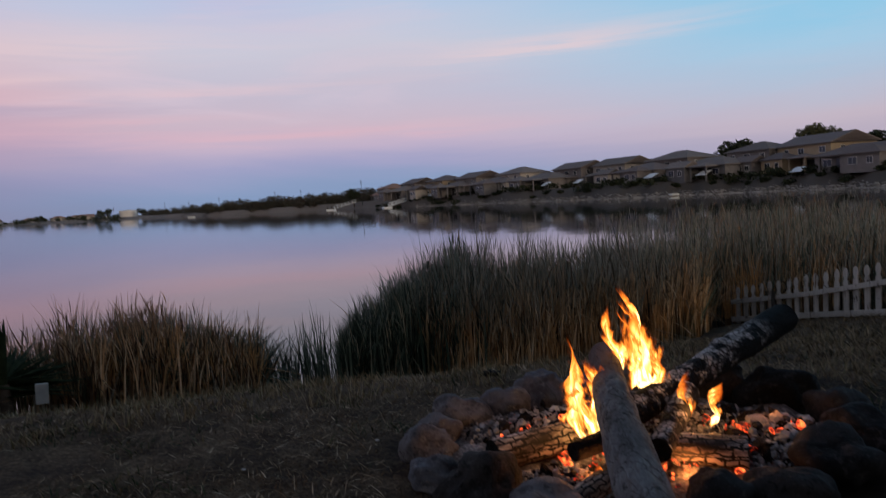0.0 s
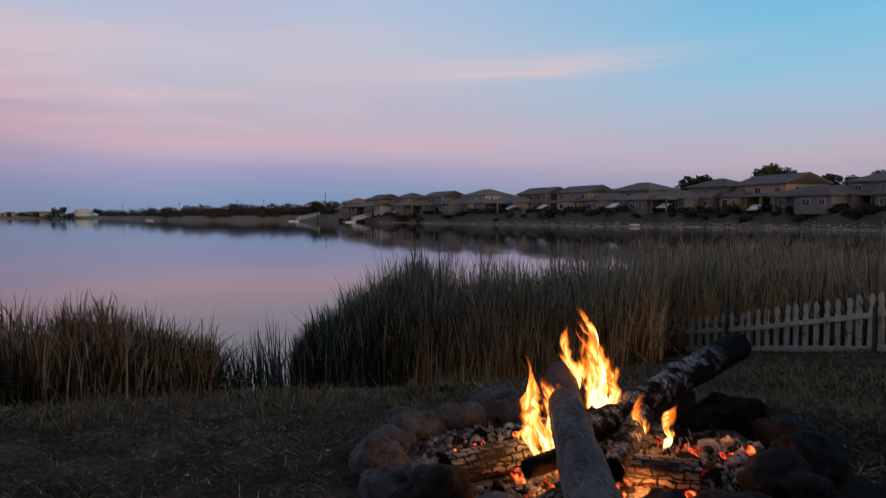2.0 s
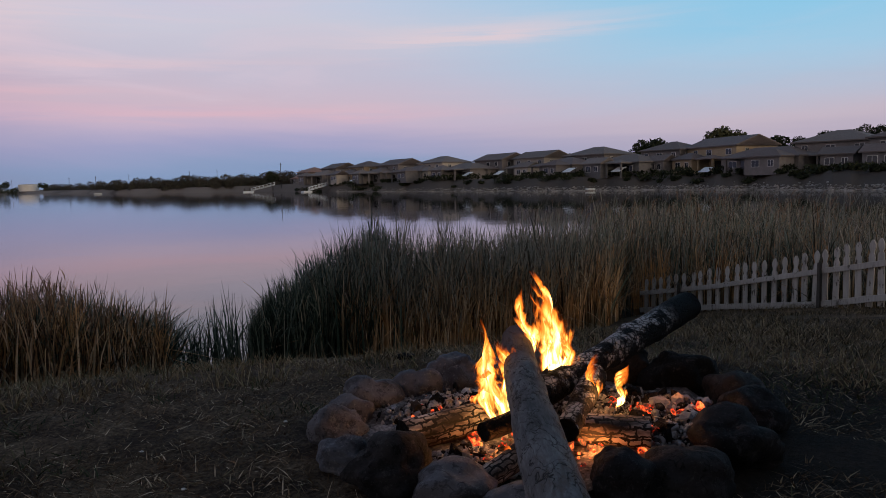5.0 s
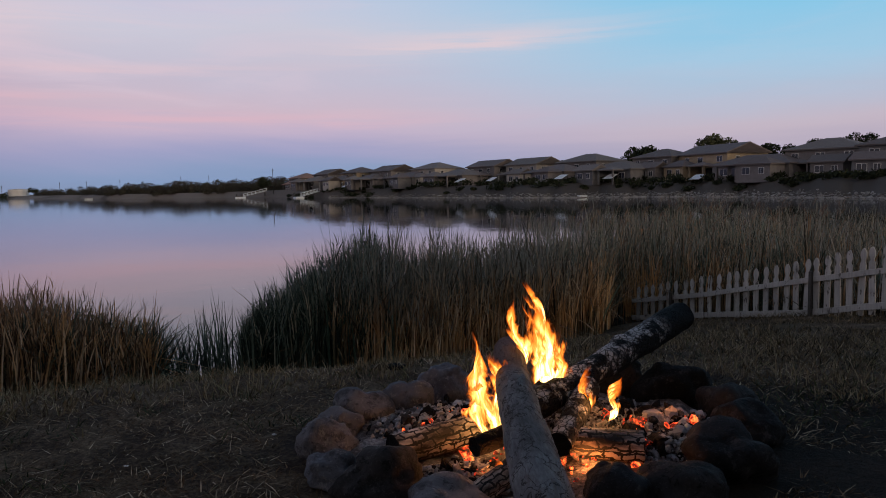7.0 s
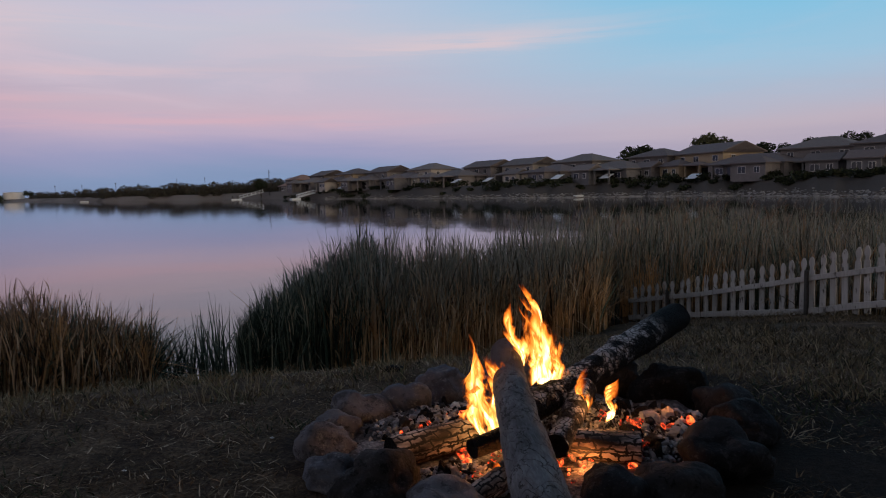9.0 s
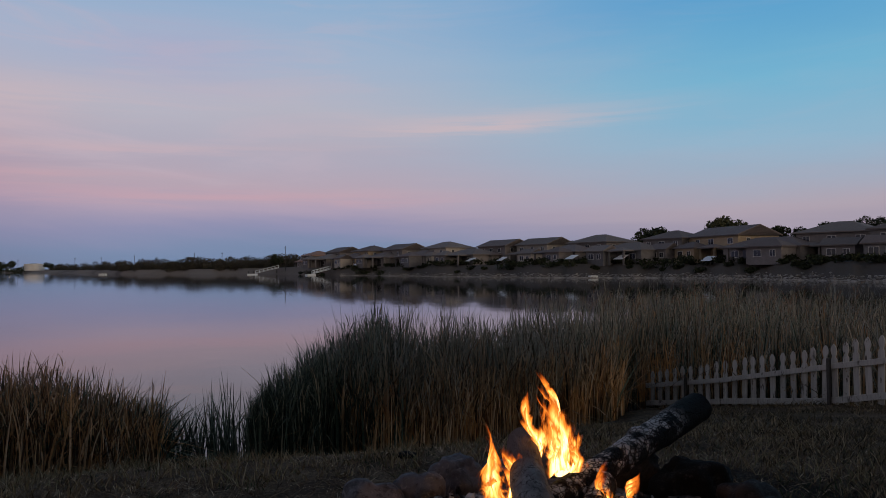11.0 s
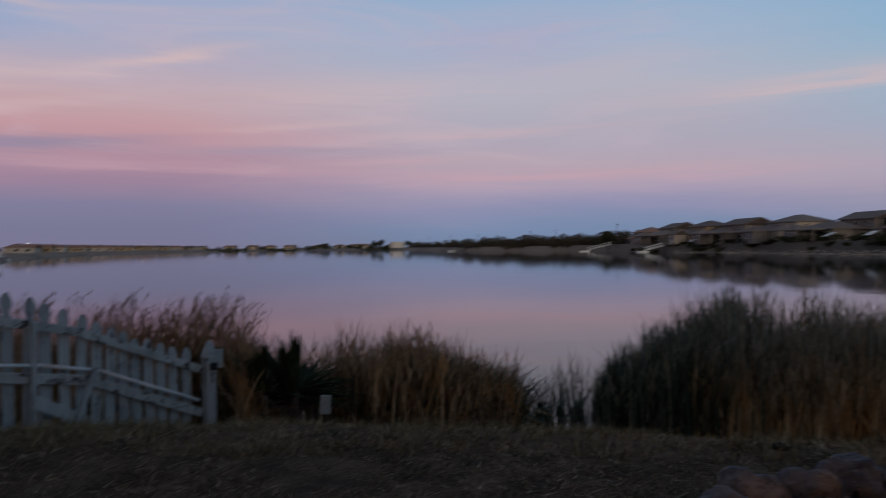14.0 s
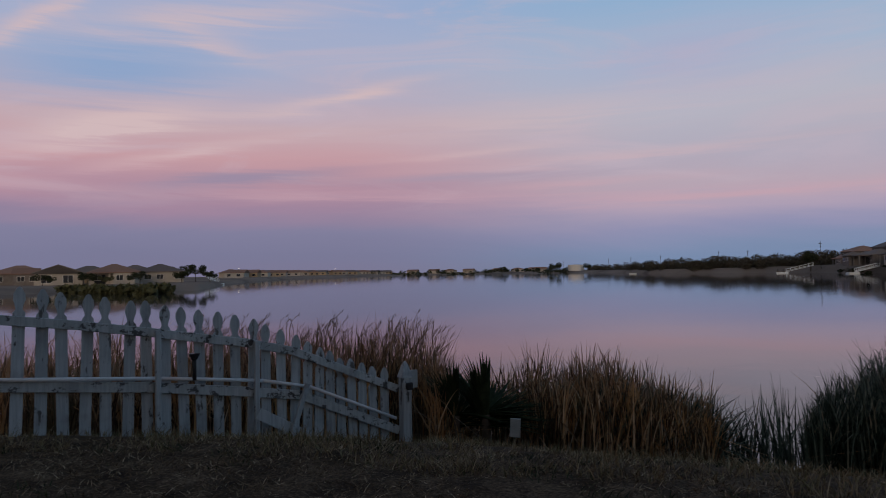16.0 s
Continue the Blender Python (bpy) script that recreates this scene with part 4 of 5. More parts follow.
fence((-5.3, 5.0), (-6.25, 1.8),
      ((0.0, 0.10), (0.18, 0.15), (0.67, 0.31), (1.15, 0.55), (1.49, 0.71), (1.91, 0.81), (2.52, 0.92), (3.31, 1.05), (4.6, 1.2)),
      ((0.0, -0.72), (0.9, -0.52), (1.5, -0.40), (2.4, -0.24), (3.1, -0.14), (4.6, 0.0)),
      ((0.06, -0.06), (1.12, 0.39), (1.52, 0.49), (2.32, 0.63), (2.86, 0.72), (4.6, 0.95)),
      ((0.06, -0.47), (1.05, -0.02), (1.52, 0.06), (2.32, 0.18), (3.44, 0.30), (4.6, 0.42)),
      ((1.50, -0.5, 0.52, 0.045), (2.33, -0.3, 0.66, 0.045), (4.1, -0.2, 0.95, 0.06)),
      "weathered white picket fence with a sagging end panel", 0.19, 4.55, spacing=line((0.0, 0.112), (1.05, 0.12), (1.3, 0.138), (1.9, 0.148), (2.7, 0.157), (4.6, 0.16)), extra=left_extras, reverse=1)
fence((3.43, 12.4), (5.08, 9.7),
      ((0.0, -0.73), (1.34, -0.43), (2.31, -0.21), (3.08, -0.02), (4.14, 0.27), (5.5, 0.60)),
      ((0.0, -1.42), (1.48, -1.10), (3.17, -0.83), (3.76, -0.68), (5.5, -0.36)),
      ((-0.1, -1.0), (1.48, -0.69), (3.16, -0.29), (3.76, -0.16), (5.5, 0.22)),
      ((-0.1, -1.30), (1.48, -1.02), (3.17, -0.75), (3.76, -0.60), (5.5, -0.24)),
      ((0.78, -1.3, -0.72, 0.045), (3.18, -0.9, -0.17, 0.045)),
      "weathered white picket fence running down to the reeds", 0.0, 5.45, spacing=line((0, 0.168), (2.3, 0.16), (3.0, 0.148), (6, 0.15)), width=0.078, reverse=-1, paint=PAINT_LIT, rail_paint=PAINT_LIT, post_paint=POLE)


# ---- plants and the plate by the near bank ----
def yucca(x, y, tall, leaves, label):
    root = empty("yucca", pose(x, y, float(ground_height(x, y))), label, "plant")
    v, f = [], []
    for n in range(leaves):
        a, tilt = n * 2.39996, radians(5 + 80 * ((n * 0.618) % 1.0) ** 1.25)
        ln = tall * random.uniform(0.75, 1.05)
        c = Vector((0, 0, tall * 0.25 + random.uniform(0, tall * 0.2)))
        way = Vector((math.cos(a) * math.sin(tilt), math.sin(a) * math.sin(tilt), math.cos(tilt)))
        side = way.cross(Vector((0, 0, 1))).normalized()
        i = len(v)
        for s, w in ((0, 0.016), (0.45, 0.022), (1.0, 0.001)):
            p = c + way * ln * 0.8 * s - Vector((0, 0, 0.12 * s * s * ln))
            v += [tuple(p - side * w), tuple(p + Vector((0, 0, -w * 0.5))), tuple(p + side * w)]
        for s in range(2):
            for q in range(2):
                b = i + s * 3 + q
                f.append((b, b + 1, b + 4, b + 3))
    crown = new("leaves", mesh_from("leaves", v, f, YUCCA))
    crown.parent = root
    part("stem", rod((0, 0, -0.05), (0, 0, tall * 0.4), 0.05), BARK, root)
    return root


yucca(-4.60, 5.50, 0.90, 190, "dark green spiky yucca at the foot of the reeds")
yucca(-4.92, 5.40, 0.82, 150, "upright dark yucca beside the fence end")
px, py = -4.22, 5.44
pz = float(ground_height(px, py))
sign = empty("marker_stake", pose(px, py, pz + 0.07, 4, 3, 35), "small blank grey plate on a stake", "marker")
part("plate", boxes((-0.05, 0.05, -0.01, 0.01, 0.07, 0.25), bevel=0.004), TAG, sign, "blank grey plate")
part("stake", rod((0, 0.018, -0.17), (0, 0.018, 0.2), 0.009), DARK_METAL, sign)

# unseen wall added behind the camera to block light from the near bank
backing = new("wall_south", bpy.data.meshes.new("wall_south"))
bm = boxes((-1, 17, -7.4, -7.0, -0.5, 7.0))
bm.to_mesh(backing.data)
bm.free()
backing.data.materials.append(STUCCO[2])
tagged(backing, "unseen added wall that keeps light off the near bank", "wall", kind="structure")

# scraps on the bank
for x, y, s, mat, label in ((-0.30, 4.32, 0.045, DARK_SHADED_STONE, "small dark stone on the brow of the bank"), (-0.75, 3.03, 0.007, TRIM, "pale wood chip on the trodden ground"), (-1.25, 2.7, 0.007, TRIM, "pale wood chip on the trodden ground"), (-0.95, 2.35, 0.007, TRIM, "pale wood chip on the trodden ground")):
    bm = bmesh.new()
    bmesh.ops.create_icosphere(bm, subdivisions=2, radius=1.0)
    for v in bm.verts:
        k = 1 + 0.3 * noise.noise(v.co * 1.7 + Vector((x, y, 0)))
        v.co = Vector((v.co.x * 1.5 * k, v.co.y * k, v.co.z * 0.6 * k)) * s
    scrap = part("scrap", bm, mat)
    scrap.name = "stone" if mat is DARK_SHADED_STONE else "wood_chip"
    scrap.location = (x, y, float(ground_height(x, y)) + s * 0.4)
    tagged(scrap, label, "stone" if mat is DARK_SHADED_STONE else "wood chip")


# ---- the fire pit ----
def lump(name, sx, sy, sz, seed, mat, rough=0.3, detail=3):
    bm = bmesh.new()
    bmesh.ops.create_icosphere(bm, subdivisions=detail, radius=1.0)
    for v in bm.verts:
        p = v.co.copy()
        k = 1 + rough * noise.noise(p * 1.1 + Vector((seed * 7.1, 0, 0))) + rough * 0.4 * noise.noise(p * 2.6 + Vector((0, seed * 3.3, 0))) + rough * 0.16 * noise.noise(p * 7.0 + Vector((seed, 0, 0))) - rough * 0.5 * max(0.0, noise.noise(p * 1.7 + Vector((0, 0, seed * 5.7))) - 0.15)
        flat = 0.82 if p.z < -0.3 else 1.0
        v.co = Vector((p.x * k * sx, p.y * k * sy, p.z * k * sz * flat))
    for f in bm.faces:
        f.smooth = True
    me = bpy.data.meshes.new(name)
    bm.to_mesh(me)
    bm.free()
    me.materials.append(mat)
    return me


STONES = [(-0.50, 2.72, 0.125, 0.10, 0.105, 20), (-0.44, 2.50, 0.115, 0.10, 0.075, -10), (-0.50, 2.95, 0.11, 0.10, 0.09, 40), (-0.40, 3.14, 0.14, 0.13, 0.115, 10), (-0.20, 3.27, 0.125, 0.11, 0.12, -20),
          (-0.02, 3.46, 0.155, 0.13, 0.13, 5), (0.20, 3.62, 0.13, 0.12, 0.08, 0), (0.46, 3.66, 0.14, 0.12, 0.10, 15), (-0.24, 2.33, 0.155, 0.13, 0.12, 30), (-0.02, 2.16, 0.14, 0.12, 0.085, -5),
          (0.20, 2.06, 0.13, 0.11, 0.07, 10), (0.56, 2.17, 0.12, 0.11, 0.10, -30), (0.78, 2.20, 0.15, 0.13, 0.10, 20), (1.02, 2.44, 0.16, 0.14, 0.12, 10), (1.26, 2.80, 0.16, 0.14, 0.11, 60),
          (1.30, 3.10, 0.15, 0.14, 0.11, 30), (1.14, 3.38, 0.18, 0.14, 0.12, 0), (0.84, 3.52, 0.19, 0.14, 0.14, 10)]
for n, (x, y, sx, sy, sz, turn) in enumerate(STONES):
    x, y, sx, sy = 0.38 + (x - 0.38) * 0.955, y, sx * 0.95, sy * 0.95
    # front, right and back stones take the darker copy with shade in its colour
    shaded = n in (8, 11, 12, 13, 14, 15, 16, 17)
    ob = new("stone", lump("stone", sx, sy, sz, n, DARK_SHADED_STONE if shaded else STONE, 0.36, 4))
    ob.matrix_basis = pose(x, y, sz * 0.52 + float(ground_height(x, y)), random.uniform(-8, 8), random.uniform(-8, 8), turn)
    tagged(ob, "rounded stone in the fire ring, darkened by shade put in its colour" if shaded else "grey-brown rounded river stone in the fire ring", "stone", "fire ring stones")

CX, CY = 0.38, 2.84
v, f = [(CX, CY, 0.03)], []
for r in range(1, 11):
    for a in range(40):
        q = math.radians(a * 9)
        x, y = CX + 0.092 * r * math.cos(q) * 0.95, CY + 0.066 * r * math.sin(q)
        v.append((x, y, 0.035 + 0.05 * noise.noise((x * 5, y * 5, 1)) + 0.03 * noise.noise((x * 14, y * 14, 5)) - 0.004 * max(0, r - 7)))
for a in range(40):
    b = (a + 1) % 40
    f.append((0, 1 + a, 1 + b))
    for r in range(9):
        f.append((1 + r * 40 + a, 1 + (r + 1) * 40 + a, 1 + (r + 1) * 40 + b, 1 + r * 40 + b))
tagged(new("ash_bed", mesh_from("ash_bed", v, f, ASH_BED, True)), "grey and black ash bed inside the stone ring", "ash", kind="stuff")


def rubble(name, n, mat, size, spots, label, category, seed):
    """Many small jagged lumps heaped in a few spots, one object."""
    rnd = np.random.default_rng(seed)
    bm = bmesh.new()
    bmesh.ops.create_icosphere(bm, subdivisions=1, radius=1.0)
    unit = np.array([v.co[:] for v in bm.verts])
    tri = np.array([[v.index for v in f.verts] for f in bm.faces])
    bm.free()
    vs, fs = [], []
    for i in range(n):
        sx, sy, spread_x, spread_y, heap = spots[i % len(spots)]
        dx, dy = rnd.normal(0, 0.5, 2)
        x, y = sx + dx * spread_x, sy + dy * spread_y
        if ((x - CX) / 0.84) ** 2 + ((y - CY) / 0.62) ** 2 > 1:
            continue
        s = size * rnd.lognormal(0, 0.5)
        z = 0.03 + heap * math.exp(-(dx * dx + dy * dy)) * rnd.uniform(0.4, 1.0) + 0.3 * s
        turn = Euler(rnd.uniform(0, 6.28, 3)).to_matrix()
        shape = unit * (1 + rnd.uniform(-0.32, 0.32, (len(unit), 1))) * rnd.uniform(0.35, 1.35, 3) * s
        vs.append(shape @ np.array(turn) + (x, y, z))
        fs.append(tri + sum(len(q) for q in vs[:-1]) if len(vs) == 1 else tri + len(unit) * (len(vs) - 1))
    return tagged(new(name, mesh_from(name, np.concatenate(vs), np.concatenate(fs), mat)), label, category, kind="stuff")


HEAPS = [(0.02, 3.02, 0.30, 0.2, 0.05), (0.86, 2.78, 0.26, 0.26, 0.10), (0.62, 3.05, 0.3, 0.2, 0.07), (0.15, 2.9, 0.35, 0.25, 0.04), (0.12, 2.42, 0.22, 0.12, 0.03), (0.92, 2.62, 0.18, 0.16, 0.09)]
rubble("ash_flakes", 420, ASH, 0.0115, HEAPS, "large pale ash flakes on the ash heap", "ash", 13)
rubble("ash_lumps", 9500, ASH, 0.0062, HEAPS, "white-grey ash lumps and black charcoal in the fire pit", "ash", 3)
rubble("charcoal", 300, CHAR, 0.016, HEAPS, "black charcoal pieces in the fire pit", "charcoal", 4)
rubble("embers", 230, EMBER, 0.0125, [(0.35, 2.62, 0.4, 0.25, 0.03), (0.86, 2.74, 0.3, 0.26, 0.10), (0.05, 2.95, 0.35, 0.25, 0.05), (0.25, 2.45, 0.25, 0.15, 0.02), (0.5, 2.55, 0.3, 0.2, 0.04)], "red glowing embers among the ash", "embers", 5)


def log(name, a, b, r0, r1, bark, end, label, seed, wobble=0.06, bend=0.0, flat=1.0, knots=()):
    """A tapering, slightly crooked log from a to b, with its two cut ends."""
    a, b = Vector(a), Vector(b)
    turn = (b - a).to_track_quat("Z", "Y").to_matrix().to_4x4()
    root = empty(name, Matrix.Translation(a) @ turn, label, "log")
    length, n, m = (b - a).length, 26, 46
    v, f = [], []
    for i in range(m + 1):
        t = i / m
        r = r0 + (r1 - r0) * t
        off = Vector((bend * math.sin(t * 3.1), 0.4 * bend * math.sin(t * 5.0 + seed), 0))
        for j in range(n):
            q = 6.28318 * j / n
            p = Vector((math.cos(q), math.sin(q) * flat, 0))
            k = 1 + wobble * noise.noise(Vector((p.x * 1.3, p.y * 1.3, t * length * 5 + seed * 9))) + 0.5 * wobble * noise.noise(Vector((p.x * 4, p.y * 4, t * length * 18 + seed)))
            for kt, kq, ks in knots:
                dq = math.atan2(math.sin(q - kq), math.cos(q - kq))
                k += ks * math.exp(-((t - kt) * length / 0.035) ** 2 - (dq / 0.45) ** 2)
            v.append(tuple(p * r * k + off + Vector((0, 0, t * length))))
    for i in range(m):
        for j in range(n):
            k = (j + 1) % n
            f.append((i * n + j, i * n + k, (i + 1) * n + k, (i + 1) * n + j))
    body = new("bark", mesh_from("bark", v, f, bark, True))
    body.parent = root
    for ring, sign in ((0, 1), (m, -1)):
        rim = [Vector(v[ring * n + j]) for j in range(n)]
        mid = sum(rim, Vector()) / n
        cv = [tuple(p) for p in rim] + [tuple(mid + (p - mid) * 0.5 + Vector((0, 0, sign * 0.004))) for p in rim] + [tuple(mid + Vector((0, 0, sign * 0.006)))]
        cf = []
        for j in range(n):
            k = (j + 1) % n
            quad, tri = (j, n + j, n + k, k), (n + j, 2 * n, n + k)
            cf += [quad, tri] if sign > 0 else [quad[::-1], tri[::-1]]
        cap = new("cut_end", mesh_from("cut_end", cv, cf, end))
        cap.parent = root
    return root


log("birch_log", (0.222, 1.30, 0.312), (0.290, 3.18, 0.302), 0.070, 0.066, BIRCH, END_GRAIN, "pale grey bark log with cracks lying across the fire", 1, 0.10, 0.012, knots=((0.62, 1.9, 0.18), (0.8, 0.9, 0.15)))
log("charred_log", (0.30, 2.655, 0.178), (1.29, 3.85, 0.32), 0.054, 0.080, CHAR_ASH, CHAR, "black charred log dusted with white ash leaning on the ring", 2, 0.09, 0.0, knots=((0.55, 1.2, 0.25), (0.42, 1.8, 0.2)))
log("burnt_log", (-0.19, 2.50, 0.10), (0.36, 2.86, 0.11), 0.058, 0.062, SPLIT, CHAR, "half-burnt checked log lying in the ash", 3, 0.08)
log("burnt_log", (0.42, 2.58, 0.10), (0.72, 2.52, 0.09), 0.066, 0.07, SPLIT, CHAR, "short half-burnt split log beside the pale log", 4, 0.08, 0, 0.8)
log("burnt_log", (0.40, 2.45, 0.13), (0.60, 2.92, 0.20), 0.045, 0.05, CHAR_ASH, CHAR, "thin charred log under the pale log", 5, 0.1)
log("burnt_log", (0.10, 2.42, 0.14), (0.34, 2.58, 0.17), 0.036, 0.04, CHAR, CHAR, "small charred branch end in the fire", 6, 0.12)
log("burnt_log", (0.05, 2.16, 0.05), (0.30, 2.42, 0.10), 0.04, 0.045, SPLIT, CHAR, "glowing split stick at the front of the fire", 7, 0.1)


def flame(x, y, z, tall, wide, lean, seed, label):
    """A tongue of fire from three crossed, twisting sheets."""
    root = empty("flame", pose(x, y, z), label, "flame", "flames of the fire")
    for s in range(3):
        turn = seed * 1.3 + s * 1.05
        me_v, me_f, uvs = [], [], []
        m, n = 18, 8
        for i in range(m + 1):
            t = i / m
            w = wide * (0.45 + 0.9 * t) * (1 - t) ** 0.75 * (1 + 0.3 * math.sin(t * 9 + seed * 2.1 + s))
            mid = Vector((lean[0] * t ** 1.3 + 0.018 * math.sin(t * 8 + seed), lean[1] * t + 0.014 * math.sin(t * 7 + seed * 1.7), tall * t * (1 - 0.12 * s)))
            q = turn + 0.7 * t
            for j in range(n + 1):
                u = j / n
                side = (u - 0.5) * 2 * w
                bulge = 0.25 * w * (1 - (2 * u - 1) ** 2)
                me_v.append(tuple(mid + Vector((math.cos(q) * side - math.sin(q) * bulge, math.sin(q) * side * 0.6 + math.cos(q) * bulge, 0.02 * math.sin(u * 6 + t * 5 + seed)))))
        for i in range(m):
            for j in range(n):
                k = i * (n + 1) + j
                me_f.append((k, k + 1, k + n + 2, k + n + 1))
                uvs += [(j / n, i / m), ((j + 1) / n, i / m), ((j + 1) / n, (i + 1) / m), (j / n, (i + 1) / m)]
        me = mesh_from("tongue", me_v, me_f, FLAME, True)
        layer = me.uv_layers.new(name="UVMap")
        layer.data.foreach_set("uv", [c for p in uvs for c in p])
        ob = new("tongue", me)
        ob.parent = root
        ob.visible_shadow = False
    return root


flame(0.18, 2.62, 0.13, 0.35, 0.115, (-0.08, 0.05), 1.0, "tall yellow flame on the lake side of the pale log")
flame(0.22, 2.66, 0.14, 0.28, 0.105, (-0.03, 0.03), 9.4, "broad yellow flame beside the pale log")
flame(0.14, 2.60, 0.12, 0.20, 0.085, (-0.03, 0.02), 2.0, "short orange flame beside the pale log")
flame(0.44, 2.93, 0.24, 0.42, 0.115, (-0.09, 0.05), 3.0, "tall yellow flame where the logs cross")
flame(0.43, 2.90, 0.24, 0.32, 0.14, (-0.03, 0.02), 4.2, "broad yellow flame where the logs cross")
flame(0.47, 2.86, 0.20, 0.24, 0.070, (0.0, 0.02), 10.3, "orange flame curling round the charred log")
flame(0.34, 3.00, 0.27, 0.27, 0.085, (-0.05, 0.02), 11.7, "orange flame licking the end of the pale log")
flame(0.54, 2.76, 0.12, 0.20, 0.050, (0.03, 0.0), 5.0, "small flame under the charred log")
flame(0.67, 2.80, 0.12, 0.14, 0.030, (0.02, 0.0), 6.0, "small flame beside the ash heap")
flame(0.24, 2.36, 0.05, 0.11, 0.060, (0.01, 0.0), 7.0, "low flame at the front of the fire")
flame(0.16, 2.30, 0.04, 0.08, 0.050, (0.01, 0.0), 8.0, "low flame under the small branch")


# ---- trees and shrubs ----
def leafy(rnd, spots, n, size):
    """Small leaf-clump facets round the given spots (x, y, z, radius)."""
    spots = np.array(spots)
    w = spots[:, 3] ** 2
    pick = rnd.choice(len(spots), n, p=w / w.sum())
    way = rnd.normal(0, 1, (n, 3))
    way /= np.linalg.norm(way, axis=1, keepdims=True)
    c = spots[pick, :3] + way * (spots[pick, 3] * rnd.uniform(0.35, 1.08, n) ** 0.6)[:, None] * (1, 1, 0.8)
    p, q = rnd.normal(0, 1, (n, 3)), rnd.normal(0, 1, (n, 3))
    s = (size * rnd.uniform(0.5, 1.3, n))[:, None]
    p, q = p / np.linalg.norm(p, axis=1, keepdims=True) * s, q / np.linalg.norm(q, axis=1, keepdims=True) * s
    v = np.stack([c - p, c + q * 0.6, c + p, c - q * 0.6], 1).reshape(-1, 3)
    return v, np.arange(4 * n).reshape(-1, 4)


def tree(x, y, tall, wide, seed, leaf, label, leaves=2600):
    rnd = np.random.default_rng(seed)
    root = empty("tree", pose(x, y, float(ground_height(x, y)) - 0.1), label, "tree")
    bm = bmesh.new()
    bmesh.ops.create_cone(bm, cap_ends=True, segments=8, radius1=tall * 0.03, radius2=tall * 0.014, depth=tall * 0.6, matrix=Matrix.Translation((0, 0, tall * 0.3)))
    part("trunk", bm, BARK, root)
    spots = []
    for i in range(9):
        a, h, r = rnd.uniform(0, 6.28), rnd.uniform(0.5, 0.86), rnd.uniform(0.2, 0.85) * wide / 2
        p = (r * math.cos(a), r * math.sin(a), tall * h * (1 - 0.22 * (2 * r / wide) ** 2))
        spots.append((*p, rnd.uniform(0.16, 0.26) * min(wide, tall)))
        if i < 5:
            part("limb", rod((0, 0, tall * 0.42), p, tall * 0.009, 6), BARK, root)
    v, f = leafy(rnd, spots, leaves, 0.038 * min(wide, tall))
    crown = new("crown", mesh_from("crown", v, f, leaf))
    crown.parent = root
    return root


for n, (az_, far, top, wide, leaf) in enumerate(((16.3, 200, 3.55, 17, LEAF), (14.9, 196, 2.9, 7, LEAF), (17.9, 198, 2.95, 6, LEAF), (21.0, 196, 4.05, 11, LEAF_PALE), (22.6, 196, 3.45, 6, LEAF_PALE), (24.9, 196, 3.1, 13, LEAF), (26.2, 190, 2.95, 7, LEAF),
                                                (27.6, 188, 3.4, 6, LEAF), (30.3, 186, 3.95, 6, LEAF), (29.2, 188, 3.5, 6, LEAF), (9.4, 222, 2.25, 8, LEAF), (32.5, 180, 3.8, 8, LEAF), (-60.4, 208, 1.05, 8, LEAF), (-61.4, 196, 0.75, 5, LEAF), (-64.3, 176, 0.62, 6, LEAF), (-67.8, 184, 0.7, 5, LEAF), (-70.6, 180, 0.5, 6, LEAF), (-62.2, 225, 1.0, 6, LEAF), (-66.6, 178, 0.35, 5, LEAF_PALE), (-59.4, 200, 0.55, 5, LEAF),
                                                (-13.9, 320, 1.35, 7, LEAF), (-71.8, 200, 0.6, 6, LEAF), (-32.3, 760, 0.72, 14, LEAF), (-29.7, 760, 0.6, 11, LEAF), (-36.4, 850, 0.45, 16, LEAF))):
    x, y = polar(az_, far)
    tree(x, y, 1.05 + far * math.tan(radians(top)) - float(ground_height(x, y)), wide, 20 + n, leaf, "dark round-crowned tree behind the houses" if leaf is LEAF else "pale green tree rising over the roofs")

rnd = np.random.default_rng(5)
spots = []
for i in range(520):
    a = rnd.uniform(-29.6, -11.2)
    r = np.interp(a, [-30, -25, -19, -15, -13, -11], [800, 412, 358, 348, 330, 322]) * rnd.uniform(1.0, 1.08)
    top = 1.05 + r * math.tan(radians(np.interp(a, [-31, -27, -24, -20, -17, -13.5, -11], [0.32, 0.48, 0.66, 0.78, 0.82, 0.95, 1.1]) * rnd.choice((rnd.uniform(0.4, 0.72), rnd.uniform(0.55, 0.9), rnd.uniform(0.6, 1.25)))))
    x, y = polar(a, r)
    z = float(ground_height(x, y))
    rad = max(1.2, (top - z) * 0.45)
    spots.append((x, y, top - rad * 0.8, rad))
    spots.append((x, y, z + rad * 0.4, rad))
v, f = leafy(rnd, spots, 70000, 0.42)
tagged(new("far_wood", mesh_from("far_wood", v, f, LEAF_BROWN)), "dark line of shrubs and trees on the far shore", "trees", kind="stuff")
spots = []
for i in range(150):
    a = rnd.uniform(-47, -31)
    x, y = polar(a, rnd.uniform(880, 930) if a < -34 else rnd.uniform(780, 840))
    z = float(ground_height(x, y))
    rad = rnd.uniform(1.2, 3.0)
    spots.append((x, y, z + rad * 0.8, rad))
v, f = leafy(rnd, spots, 3200, 1.2)
tagged(new("far_shrubs", mesh_from("far_shrubs", v, f, LEAF)), "low dark shrubs on the distant shore", "shrubs", kind="stuff")

